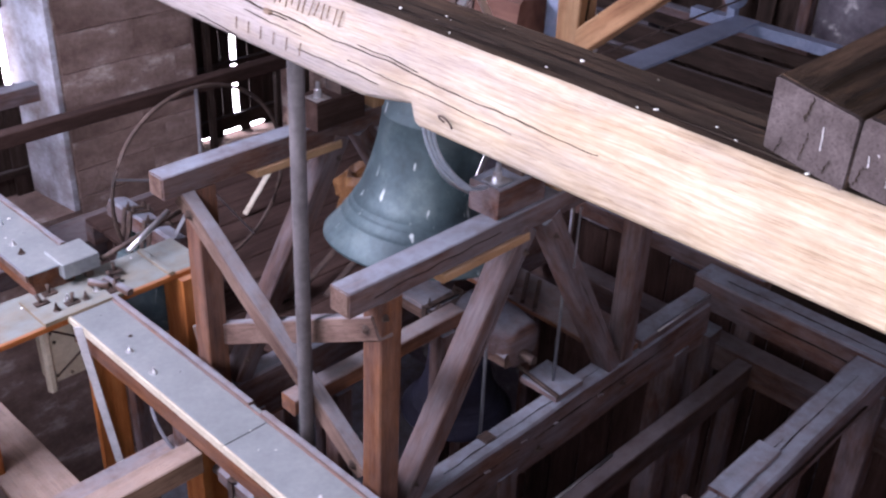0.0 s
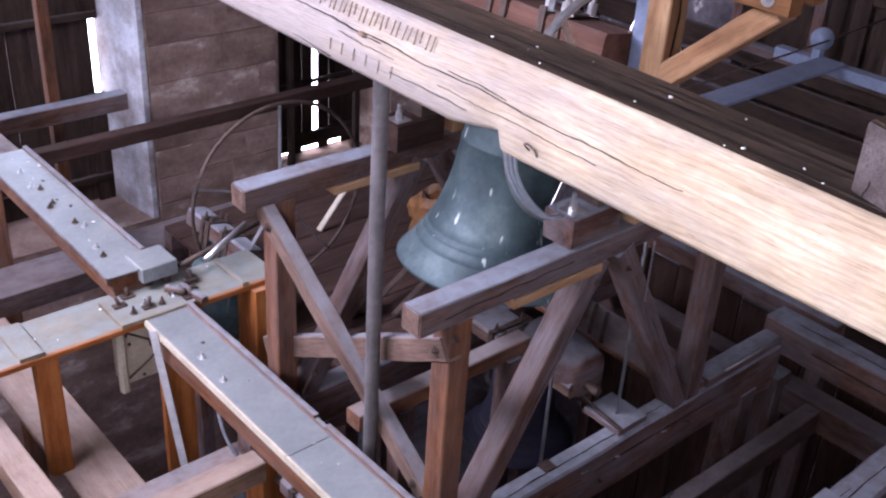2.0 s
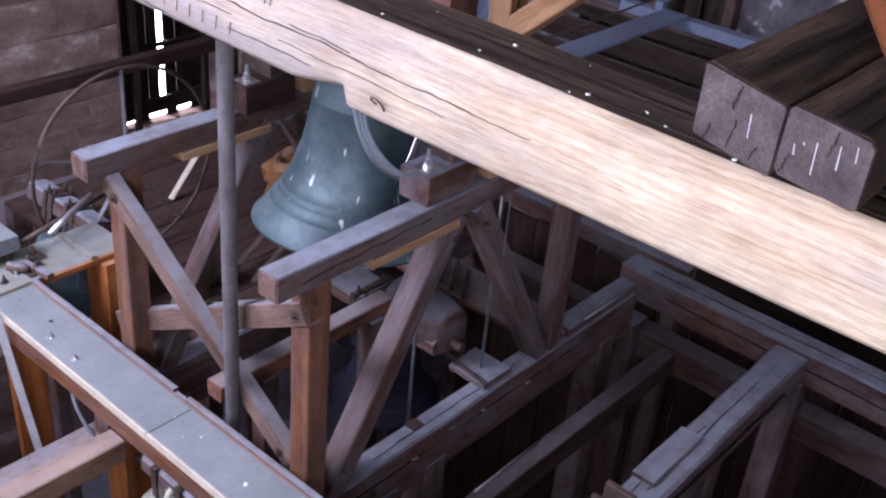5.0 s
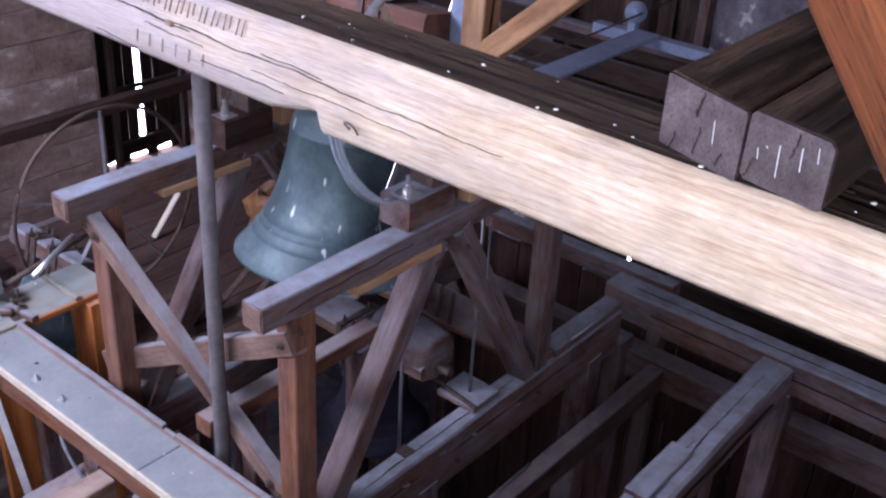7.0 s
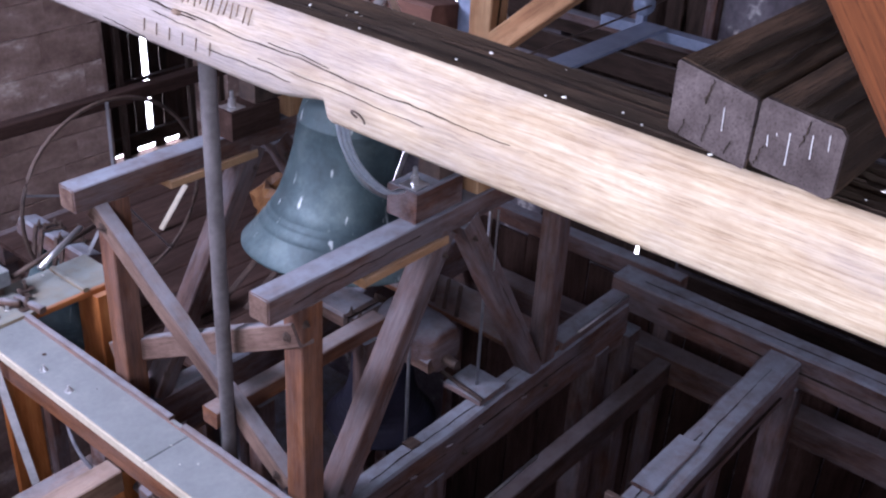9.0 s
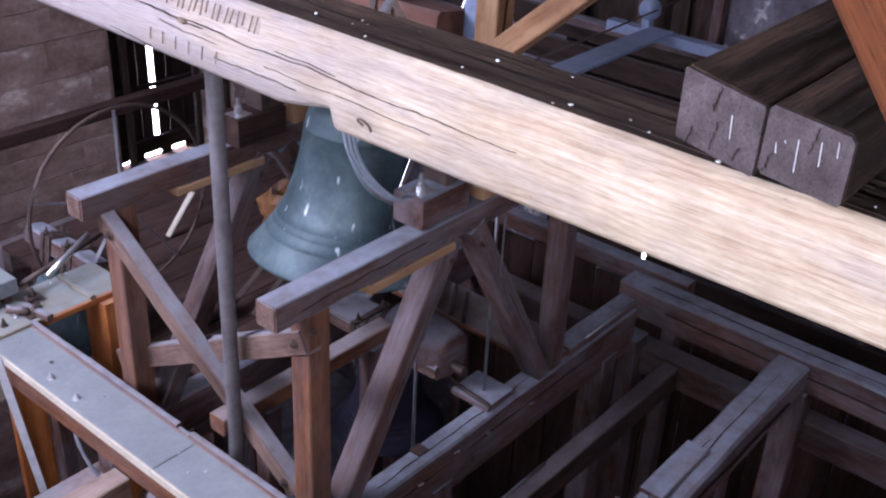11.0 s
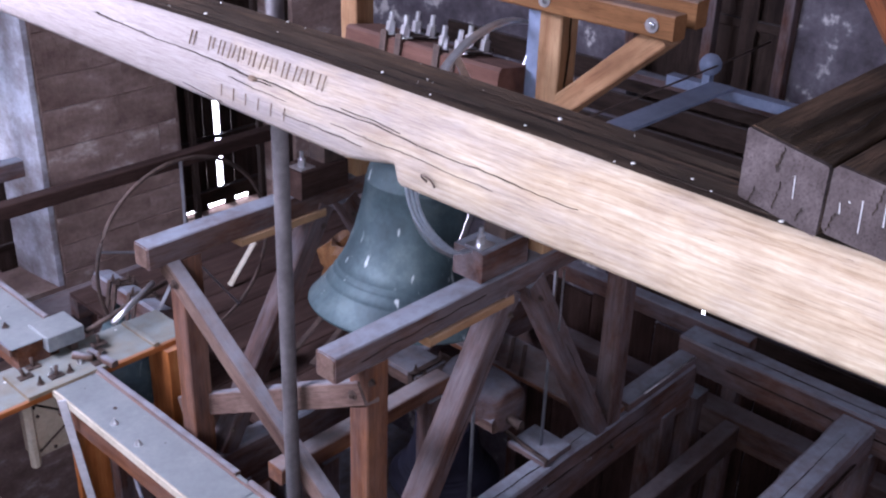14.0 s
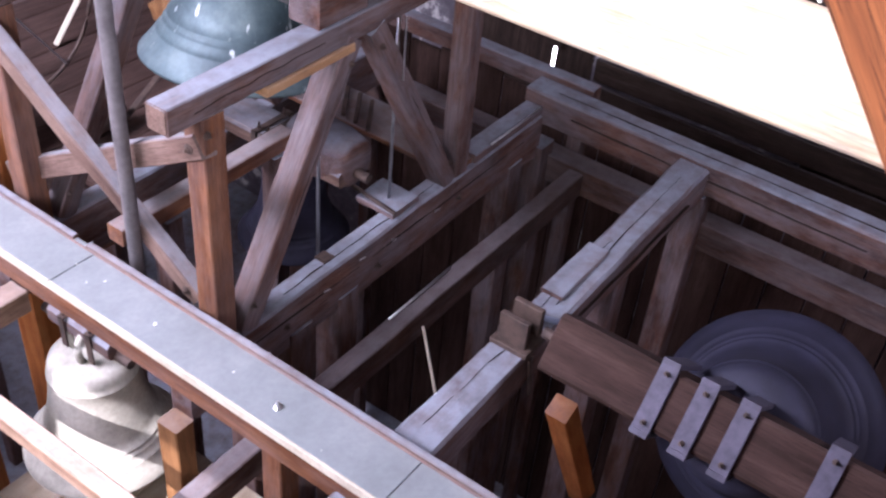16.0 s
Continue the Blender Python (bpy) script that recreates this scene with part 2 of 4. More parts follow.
CREAM = blotchy("cream_painted_metal", [(0.3, (0.46, 0.41, 0.32)), (0.6, (0.58, 0.53, 0.43))], 4.0, 0.6)
CARVED = blotchy("dark_incised_line", [(0.3, (0.13, 0.09, 0.065)), (0.6, (0.20, 0.145, 0.105))], 20.0, 0.95)
CRACK = blotchy("dark_crack", [(0.3, (0.012, 0.008, 0.006)), (0.6, (0.03, 0.02, 0.015))], 20.0, 0.95)
AGED = wood("aged_pine", (0.15, 0.068, 0.026), (0.25, 0.122, 0.049), (0.33, 0.178, 0.08), 0.3, grain=0.8, stain=0.6)
PLASTIC = blotchy("pale_blue_plastic", [(0.3, (0.42, 0.50, 0.62)), (0.6, (0.58, 0.66, 0.76))], 9.0, 0.35)
VIOLETIRON = blotchy("dull_violet_iron", [(0.3, (0.050, 0.046, 0.068)), (0.6, (0.095, 0.088, 0.125))], 7.0, 0.6, 0.3, 0.002)
RUBBER = blotchy("grey_hose", [(0.3, (0.12, 0.12, 0.14)), (0.6, (0.2, 0.2, 0.23))], 9.0, 0.5)


# ---- helpers for meshes ----
def mesh_object(name, bm, material, smooth=False):
    me = bpy.data.meshes.new(name)
    bm.to_mesh(me)
    bm.free()
    mats = material if isinstance(material, (list, tuple)) else [material]
    for k in mats:
        me.materials.append(k)
    if smooth:
        for p in me.polygons:
            p.use_smooth = True
    return new(name, me)


def thing(name, at, label, category, group="", kind=""):
    e = new(name)
    e.location = at
    e.empty_display_size = 0.1
    bpy.context.view_layer.update()
    return tagged(e, label, category, group, kind)


def under(ob, parent, label=""):
    """Hang ob under parent and keep its place in the world."""
    bpy.context.view_layer.update()
    w = ob.matrix_world.copy()
    ob.parent = parent
    ob.matrix_basis = parent.matrix_world.inverted() @ w
    if label:
        ob["label"] = label
    return ob


def part(name, bm, material, parent, label="", m=None, smooth=False):
    ob = mesh_object(name, bm, material, smooth)
    if m is not None:
        ob.matrix_world = m
    return under(ob, parent, label)


SEED = [0]


def bar_bm(length, w, h, wob=0.004, n=6, ch=0.008, taper=1.0):
    """A hewn bar along local x, centred, with worn edges and slightly uneven sides."""
    SEED[0] += 1
    s = SEED[0] * 3.7
    bm = bmesh.new()
    rings = []
    for i in range(n + 1):
        x = -length / 2 + length * i / n
        k = 1 + (taper - 1) * i / n
        a, b = w / 2 * k, h / 2 * k
        ring = []
        for j, (y, z) in enumerate(((-a, -b + ch), (-a, b - ch), (-a + ch, b), (a - ch, b), (a, b - ch), (a, -b + ch), (a - ch, -b), (-a + ch, -b))):
            d = noise.noise_vector(Vector((x * 2.2 + s, y * 9 + s, z * 9))) * wob
            ring.append(bm.verts.new((x, y + d.y, z + d.z)))
        rings.append(ring)
    for r0, r1 in zip(rings, rings[1:]):
        for j in range(8):
            bm.faces.new((r0[j], r0[(j + 1) % 8], r1[(j + 1) % 8], r1[j]))
    bm.faces.new(rings[0][::-1])
    bm.faces.new(rings[-1])
    bmesh.ops.recalc_face_normals(bm, faces=bm.faces)
    return bm


def along(a, b, up=(0, 0, 1)):
    """Pose with local x from a to b, at their middle."""
    a, b = Vector(a), Vector(b)
    x = (b - a).normalized()
    u = Vector(up)
    if abs(x.dot(u)) > 0.98:
        u = Vector((0, 1, 0))
    y = u.cross(x).normalized()
    z = x.cross(y)
    m = Matrix((x, y, z)).transposed().to_4x4()
    m.translation = (a + b) / 2
    return m


def bar(name, a, b, w, h, material, parent=None, label="", up=(0, 0, 1), **kw):
    """A bar from a to b: w across, h along up."""
    L = (Vector(b) - Vector(a)).length
    bm = bar_bm(L, w, h, **kw)
    if parent is not None:
        return part(name, bm, material, parent, label, along(a, b, up))
    ob = mesh_object(name, bm, material)
    ob.matrix_world = along(a, b, up)
    return ob


def lone_bar(name, a, b, w, h, material, label, category, group="", kind="", up=(0, 0, 1), **kw):
    return tagged(bar(name, a, b, w, h, material, up=up, **kw), label, category, group, kind)


def rod_bm(pts, r, seg=8):
    """A round rod or hose through pts."""
    bm = bmesh.new()
    P = [Vector(p) for p in pts]
    rings = []
    for i, p in enumerate(P):
        t = (P[min(i + 1, len(P) - 1)] - P[max(i - 1, 0)]).normalized()
        u = Vector((0, 0, 1)) if abs(t.z) < 0.9 else Vector((1, 0, 0))
        a = t.cross(u).normalized()
        b = t.cross(a)
        rings.append([bm.verts.new(p + (a * math.cos(q) + b * math.sin(q)) * r) for q in [2 * math.pi * k / seg for k in range(seg)]])
    for r0, r1 in zip(rings, rings[1:]):
        for j in range(seg):
            bm.faces.new((r0[j], r0[(j + 1) % seg], r1[(j + 1) % seg], r1[j]))
    bm.faces.new(rings[0][::-1])
    bm.faces.new(rings[-1])
    bmesh.ops.recalc_face_normals(bm, faces=bm.faces)
    return bm


def curve_pts(p0, p1, p2, p3, n=16):
    """Points of a cubic curve."""
    a, b, c, d = Vector(p0), Vector(p1), Vector(p2), Vector(p3)
    return [(1 - t) ** 3 * a + 3 * (1 - t) ** 2 * t * b + 3 * (1 - t) * t * t * c + t ** 3 * d for t in [i / n for i in range(n + 1)]]


def rod(name, pts, r, material, parent=None, label="", seg=8):
    bm = rod_bm(pts, r, seg)
    if parent is not None:
        return part(name, bm, material, parent, label, smooth=True)
    return mesh_object(name, bm, material, True)


def lathe_bm(profile, seg=48):
    """A turned shape round local z; profile rows of (radius, height)."""
    bm = bmesh.new()
    rings = [[bm.verts.new((r * math.cos(2 * math.pi * k / seg), r * math.sin(2 * math.pi * k / seg), z)) for k in range(seg)] for r, z in profile]
    for r0, r1 in zip(rings, rings[1:]):
        for j in range(seg):
            bm.faces.new((r0[j], r0[(j + 1) % seg], r1[(j + 1) % seg], r1[j]))
    bmesh.ops.recalc_face_normals(bm, faces=bm.faces)
    return bm


def box_bm(lo, hi, ch=0.004):
    bm = bmesh.new()
    lo, hi = Vector(lo), Vector(hi)
    bmesh.ops.create_cube(bm, size=1, matrix=Matrix.Translation((lo + hi) / 2) @ Matrix.Diagonal((*(hi - lo), 1)))
    if ch:
        bmesh.ops.bevel(bm, geom=bm.edges[:], offset=ch, segments=1, affect="EDGES")
    return bm


def box(name, lo, hi, material, parent=None, label="", ch=0.004):
    bm = box_bm(lo, hi, ch)
    if parent is not None:
        return part(name, bm, material, parent, label)
    return mesh_object(name, bm, material)


def bolt_bm(r=0.018, h=0.03):
    """A hexagonal nut on a washer with the bolt's end above it, along local z."""
    bm = lathe_bm([(0.001, 0), (r * 1.7, 0), (r * 1.7, 0.005), (r * 1.05, 0.005)], 12)
    for rr, z0, z1, s in ((r, 0.005, 0.005 + h * 0.55, 6), (r * 0.5, 0.005 + h * 0.55, h + 0.01, 8)):
        bmesh.ops.create_cone(bm, cap_ends=True, segments=s, radius1=rr, radius2=rr * 0.97, depth=z1 - z0, matrix=Matrix.Translation((0, 0, (z0 + z1) / 2)))
    return bm


def bolt(parent, at, axis=(0, 0, 1), r=0.018, h=0.03, material=None):
    q = Vector(axis).to_track_quat("Z", "Y").to_matrix().to_4x4()
    q.translation = at
    return part("bolt", bolt_bm(r, h), material or ZINC, parent, "", q)


# ---- the tower: walls, floor, ceiling ----
X0, X1, Y0, Y1, Z0, Z1 = -1.8, 9.6, -2.2, 10.4, -5.0, 8.4


def wall(name, axis, at, thick, span, holes, material, label):
    """A thick wall with openings through it. axis x or y: the direction of its normal; span along the other; holes (a0, a1, z0, z1)."""
    us = sorted({span[0], span[1], *[h[0] for h in holes], *[h[1] for h in holes]})
    vs = sorted({Z0, Z1, *[h[2] for h in holes], *[h[3] for h in holes]})
    bm = bmesh.new()
    cell = {}
    for i in range(len(us) - 1):
        for j in range(len(vs) - 1):
            cu, cv = (us[i] + us[i + 1]) / 2, (vs[j] + vs[j + 1]) / 2
            cell[i, j] = not any(h[0] < cu < h[1] and h[2] < cv < h[3] for h in holes)

    def P(u, d, v):
        return (at + d, u, v) if axis == "x" else (u, at + d, v)
    def quad(*ps):
        bm.faces.new([bm.verts.new(p) for p in ps])
    for (i, j), full in cell.items():
        if not full:
            continue
        u0, u1, v0, v1 = us[i], us[i + 1], vs[j], vs[j + 1]
        for d in (0, thick):
            quad(P(u0, d, v0), P(u1, d, v0), P(u1, d, v1), P(u0, d, v1))
        for (di, dj, a, b) in ((-1, 0, (u0, v0), (u0, v1)), (1, 0, (u1, v0), (u1, v1)), (0, -1, (u0, v0), (u1, v0)), (0, 1, (u0, v1), (u1, v1))):
            if not cell.get((i + di, j + dj), False):
                quad(P(a[0], 0, a[1]), P(b[0], 0, b[1]), P(b[0], thick, b[1]), P(a[0], thick, a[1]))
    bmesh.ops.remove_doubles(bm, verts=bm.verts, dist=0.001)
    bmesh.ops.recalc_face_normals(bm, faces=bm.faces)
    return tagged(mesh_object(name, bm, material), label, "wall", kind="structure")


NORTH = [(2.6, 4.74, -0.9, 3.2), (6.52, 8.3, -1.02, 2.4)]
EAST = [(4.3, 6.15, -1.4, 3.9), (0.2, 1.9, -1.4, 3.9)]
wall("wall_north", "y", Y1, 0.9, (X0 - 0.9, X1 + 0.9), NORTH, STONE, "rough brown masonry tower wall with pale lime patches")
wall("wall_east", "x", X1, 0.9, (Y0, Y1), EAST, PLASTER, "patchy blue-grey plastered tower wall")
# Unseen openings; the middle one is cut to aim sun at the small bell.
wall("wall_west", "x", X0, -0.4, (Y0, Y1), [(-1.65, 0.65, 3.9, 5.3), (2.45, 3.78, 4.0, 5.35), (3.8, 8.1, 4.6, 7.2)], STONE, "rough brown masonry tower wall with unseen window openings")
# Unseen opening, added only to hold the south fill.
wall("wall_south", "y", Y0, -0.9, (X0 - 0.9, X1 + 0.9), [(4.0, 6.4, 2.2, 4.0)], STONE, "rough brown masonry tower wall")
tagged(box("floor", (X0, Y0, Z0 - 0.2), (X1, Y1, Z0), OLD, ch=0), "dark dusty timber floor deep under the bells", "floor", kind="structure")
tagged(box("ceiling", (X0 - 0.9, Y0 - 0.9, Z1), (X1 + 0.9, Y1 + 0.9, Z1 + 0.2), LOUVRE, ch=0), "dark boarded ceiling over the belfry", "ceiling", kind="structure")
ground_bm = bmesh.new()
bmesh.ops.create_grid(ground_bm, x_segments=2, y_segments=2, size=1500)
ground = tagged(mesh_object("ground", ground_bm, STONE), "dull ground far below the tower", "ground", kind="structure")
ground.location = (0, 0, -25)
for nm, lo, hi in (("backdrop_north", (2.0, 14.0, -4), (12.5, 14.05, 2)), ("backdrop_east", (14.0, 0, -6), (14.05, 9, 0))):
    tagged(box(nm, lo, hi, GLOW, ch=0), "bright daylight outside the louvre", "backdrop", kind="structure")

# the pale splayed jamb of the north window
jamb_bm = bmesh.new()
pts = [(4.735, 10.385), (4.80, 10.385), (4.80, 11.28), (4.63, 11.28)]
vs = [[jamb_bm.verts.new((x, y, z)) for x, y in pts] for z in (-0.895, 3.195)]
for i in range(4):
    jamb_bm.faces.new((vs[0][i], vs[0][(i + 1) % 4], vs[1][(i + 1) % 4], vs[1][i]))
jamb_bm.faces.new(vs[0][::-1]), jamb_bm.faces.new(vs[1])
bmesh.ops.recalc_face_normals(jamb_bm, faces=jamb_bm.faces)
tagged(mesh_object("window_jamb", jamb_bm, LIME), "pale limewashed jamb beside the tall window", "wall", kind="structure")


def shutter(name, axis, at, u0, u1, z0, z1, boards, gaps, rails, label, low={}):
    """A boarded sound opening. gaps: width of the daylight gap at a joint; low: by how much a board stops short of the sill."""
    e = thing(name, (at, u0, z0) if axis == "x" else (u0, at, z0), label, "window", kind="structure")
    f = (lambda u, d, z: (at + d, u, z)) if axis == "x" else (lambda u, d, z: (u, at + d, z))
    step = (u1 - u0) / boards
    for i in range(boards):
        a = u0 + step * i + gaps.get(i, 0.0) / 2
        b = u0 + step * (i + 1) - gaps.get(i + 1, 0.0) / 2
        c, zb = (a + b) / 2, z0 + low.get(i, 0.0)
        bar("board", f(c, 0.05, zb), f(c, 0.05, z1), 0.03 if axis == "y" else b - a, b - a if axis == "y" else 0.03, LOUVRE, e, up=(1, 0, 0), n=3, wob=0, ch=0.002)
    for z, h in rails:
        bar("rail", f(u0, -0.02, z), f(u1, -0.02, z), 0.06, h, LOUVRE, e, n=3)
    return e


shutter("window_1", "y", 11.2, 6.52, 8.3, -1.02, 2.4, 8, {5: 0.10, 4: 0.01, 6: 0.012, 3: 0.006}, ((-0.80, 0.2), (0.03, 0.05), (1.2, 0.1), (2.3, 0.1)), "dark boarded louvre with daylight in narrow gaps", {2: 0.05, 4: 0.11, 6: 0.12})
tall = shutter("window_2", "y", 11.2, 2.6, 4.62, -0.9, 3.2, 8, {8: 0.15, 2: 0.008, 4: 0.006}, ((-0.6, 0.1), (1.4, 0.08), (3.0, 0.1)), "boarded tall window with a bright gap beside the jamb")
bar("cover_board", (4.535, 11.19, -0.9), (4.535, 11.19, 0.47), 0.03, 0.2, LOUVRE, tall, up=(1, 0, 0), n=3, wob=0, ch=0.002)
bar("cover_board", (4.535, 11.19, 1.35), (4.535, 11.19, 3.2), 0.03, 0.2, LOUVRE, tall, up=(1, 0, 0), n=3, wob=0, ch=0.002)
shutter("window_3", "x", 9.9, 4.3, 6.15, -1.4, 3.9, 11, {4: 0.05}, ((-1.3, 0.1), (1.2, 0.1), (2.4, 0.1), (3.8, 0.1)), "dark boarded louvre in the plastered wall")
lone = bpy.data.objects["window_3"]
bar("cover_batten", (9.86, 4.94, -0.72), (9.86, 4.94, 3.85), 0.03, 0.19, LOUVRE, lone, up=(0, 1, 0))
shutter("window_4", "x", 9.9, 0.2, 1.9, -1.4, 3.9, 9, {2: 0.006}, ((-1.2, 0.1), (1.2, 0.1), (3.8, 0.1)), "dark boarded louvre in the plastered wall")
# Unseen boards, added to block the sun behind the west area lamp.
shutter("window_5", "x", -2.0, 3.8, 8.1, 4.6, 7.2, 14, {}, ((4.8, 0.1), (7.0, 0.1)), "unseen boarded louvre added to keep the sun out")
# Unseen landing, sized to keep the west window's light off the bay below.
tagged(box("landing", (X0, Y0, 3.28), (1.04, 0.2, 3.40), OLD, ch=0.004), "unseen plain timber landing added at the viewpoint", "landing", kind="structure")
tagged(box("landing_strip", (1.042, Y0, 3.28), (1.56, -0.35, 3.40), OLD, ch=0.004), "unseen plain timber landing added at the viewpoint", "landing", kind="structure")
tagged(box("landing_edge", (X0, 0.202, 3.28), (0.76, 0.64, 3.40), OLD, ch=0.004), "unseen plain timber landing added at the viewpoint", "landing", kind="structure")
for x in (6.75, 7.78, 8.25):
    lone_bar("mullion", (x, 10.5, -1.02), (x, 10.5, 2.4), 0.08, 0.08, LOUVRE, "dark timber mullion of the louvre", "mullion", kind="structure")

# ---- the pale tie beam ----
tie = thing("tie_beam", (2.2, 1.5, 3.74), "pale sun-bleached oak tie beam with a dark cracked top and a carved name", "beam")
BX, BW = 2.08, 0.32


def tie_section(y):
    """Bottom and top height of the tie beam's face at y."""
    top = 4.02 + 0.03 * math.sin((y - 0.5) * 0.62) - min(1.3, max(0, y - 3.4)) ** 2 * 0.05
    bot = 3.735 if y < 2.14 else 3.80 - 0.045 * min(1, max(0, (y - 2.16) / 0.22))
    if y > 2.4:
        bot += 0.012 * min(2.0, y - 2.4)
    return bot, top


tb = bmesh.new()
ys = [-2.18, -1.8] + [-1.4 + 0.1 * i for i in range(36)] + [2.139, 2.16] + [2.2 + 0.1 * i for i in range(30)] + [5.5, 6.5, 8.0, 10.38]
rings = []
for y in ys:
    bo, to = tie_section(y)
    w = lambda k: noise.noise(Vector((y * 1.3, k * 5.1, 2.0))) * 0.010 + noise.noise(Vector((y * 6, k * 3.1, 7.0))) * 0.003
    rows = [(BX + 0.02, bo), (BX + 0.004, bo + 0.02), (BX + w(1), (bo * 0.6 + to * 0.4)), (BX + 0.006 + w(2), to - 0.085), (BX + 0.024 + w(3), to - 0.03), (BX + 0.045 + w(9), to - 0.008)]
    for k in range(1, 13):
        rise = 0.015 * noise.noise(Vector((k * 7.3, y * 0.35, 3.0))) + 0.007 * noise.noise(Vector((k * 3.9, y * 2.4, 9.0)))
        rows.append((BX + 0.05 + (BW - 0.08) * k / 12 + 0.006 * noise.noise(Vector((k * 5.1, y * 1.1, 6.0))), to - 0.012 + rise - (0.022 if k == 6 else 0)))
    rows += [(BX + BW, to - 0.05), (BX + BW, bo + 0.02), (BX + BW - 0.02, bo)]
    rings.append([tb.verts.new((x, y, z)) for x, z in rows])
NR = len(rings[0])
for r0, r1 in zip(rings, rings[1:]):
    for j in range(NR):
        f = tb.faces.new((r0[j], r0[(j + 1) % NR], r1[(j + 1) % NR], r1[j]))
        f.material_index = 1 if 5 <= j <= NR - 4 else 0
        f.smooth = j < 5
tb.faces.new(rings[0]), tb.faces.new(rings[-1][::-1])
bmesh.ops.recalc_face_normals(tb, faces=tb.faces)
rot = Matrix.Rotation(radians(-90), 4, "Z")
bmesh.ops.transform(tb, matrix=rot, verts=tb.verts)
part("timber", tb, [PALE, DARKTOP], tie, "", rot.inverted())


def crack(y0, z0, y1, z1, width, x=BX, n=70, amp=0.010, parent=None):
    """A long drying crack: a dark thin ragged sliver let into the face."""
    bm = bmesh.new()
    top, bot = [], []
    for i in range(n + 1):
        t = i / n
        y, z = y0 + (y1 - y0) * t, z0 + (z1 - z0) * t
        z += amp * noise.noise(Vector((y * 4, z0 * 9, 1.0))) + 0.004 * noise.noise(Vector((y * 23, z0 * 9, 3.0)))
        hw = width * (0.12 + 1.1 * abs(noise.noise(Vector((y * 8, z0 * 5, 4.0))))) * min(1, 4 * t, 4 * (1 - t))
        bo, to = tie_section(y)
        xx = x - 0.0035 + max(0.0, (z - (to - 0.085)) * 0.35) + 0.010 * noise.noise(Vector((y * 1.3, 5.1, 2.0)))
        top.append(bm.verts.new((xx, y, z + hw)))
        bot.append(bm.verts.new((xx, y, z - hw)))
    for i in range(n):
        bm.faces.new((top[i], top[i + 1], bot[i + 1], bot[i]))
    r = bmesh.ops.extrude_face_region(bm, geom=bm.faces[:])
    bmesh.ops.translate(bm, vec=(0.02, 0, 0), verts=[v for v in r["geom"] if isinstance(v, bmesh.types.BMVert)])
    bmesh.ops.recalc_face_normals(bm, faces=bm.faces)
    return part("crack", bm, CRACK, parent or tie)


for k in range(4):
    cy, cz = 3.3 - k * 0.3, 3.80 + 0.15 * ((k * 0.618) % 1)
    crack(cy, cz, cy - 0.25 - 0.2 * ((k * 0.37) % 1), cz - 0.012, 0.0007, n=24)
crack(3.9, 3.95, 2.75, 3.915, 0.0026, n=140)
crack(2.85, 3.928, 1.45, 3.885, 0.0022, n=160)
crack(2.45, 3.862, 1.75, 3.846, 0.0008, n=90)
knot_bm = lathe_bm([(0.001, 0.012), (0.012, 0.010), (0.02, 0.0)], 14)
part("knot", knot_bm, CARVED, tie, "", Matrix.Translation((BX + 0.002, 2.86, 3.918)) @ Matrix.Rotation(radians(-90), 4, "Y") @ Matrix.Diagonal((0.6, 1.3, 1, 1)))


# carved writing as plain incised bars, one or two strokes a character
def face_x(y, z):
    """The tie beam's face, which leans back towards its worn upper arris."""
    return BX - 0.002 + max(0.0, (z - (tie_section(y)[1] - 0.085)) * 0.35) + 0.010 * noise.noise(Vector((y * 1.3, 5.1, 2.0)))


for i in range(13):
    y = 3.235 - i * 0.0600
    if i == 1:
        continue
    for d, low in ((0.0, 0.0), (0.026, 0.006 * (i % 3))):
        z0, z1 = 3.962 + low, 4.012
        bar("incised_bar", (face_x(y - d, z0), y - d, z0), (face_x(y - d, z1), y - d - 0.004 * ((i + 1) % 3), z1), 0.0022, 0.005, CARVED, tie, up=(1, 0, 0), n=1, ch=0, wob=0)
for i in range(6):
    y = 3.05 - i * 0.072
    bar("incised_bar", (face_x(y, 3.81), y, 3.81), (face_x(y, 3.855), y - 0.008, 3.855), 0.0012, 0.004, CARVED, tie, up=(1, 0, 0), n=1, ch=0, wob=0)


# bird droppings and splinters on the tie beam's top
random.seed(5)
for i in range(28):
    y = random.uniform(-0.2, 3.6)
    bm = bmesh.new()
    r = random.choice((0.002, 0.003, 0.004, 0.007))
    bmesh.ops.create_icosphere(bm, subdivisions=1, radius=r)
    for v in bm.verts:
        v.co *= random.uniform(0.6, 1.3)
        v.co.z *= 0.5
    part("dropping", bm, WHITE, tie, "", Matrix.Translation((BX + random.uniform(0.03, 0.26), y, tie_section(y)[1] + 0.002)))

# squared timbers that lie on the tie beam
SLOPE = (0.20, 0.12)
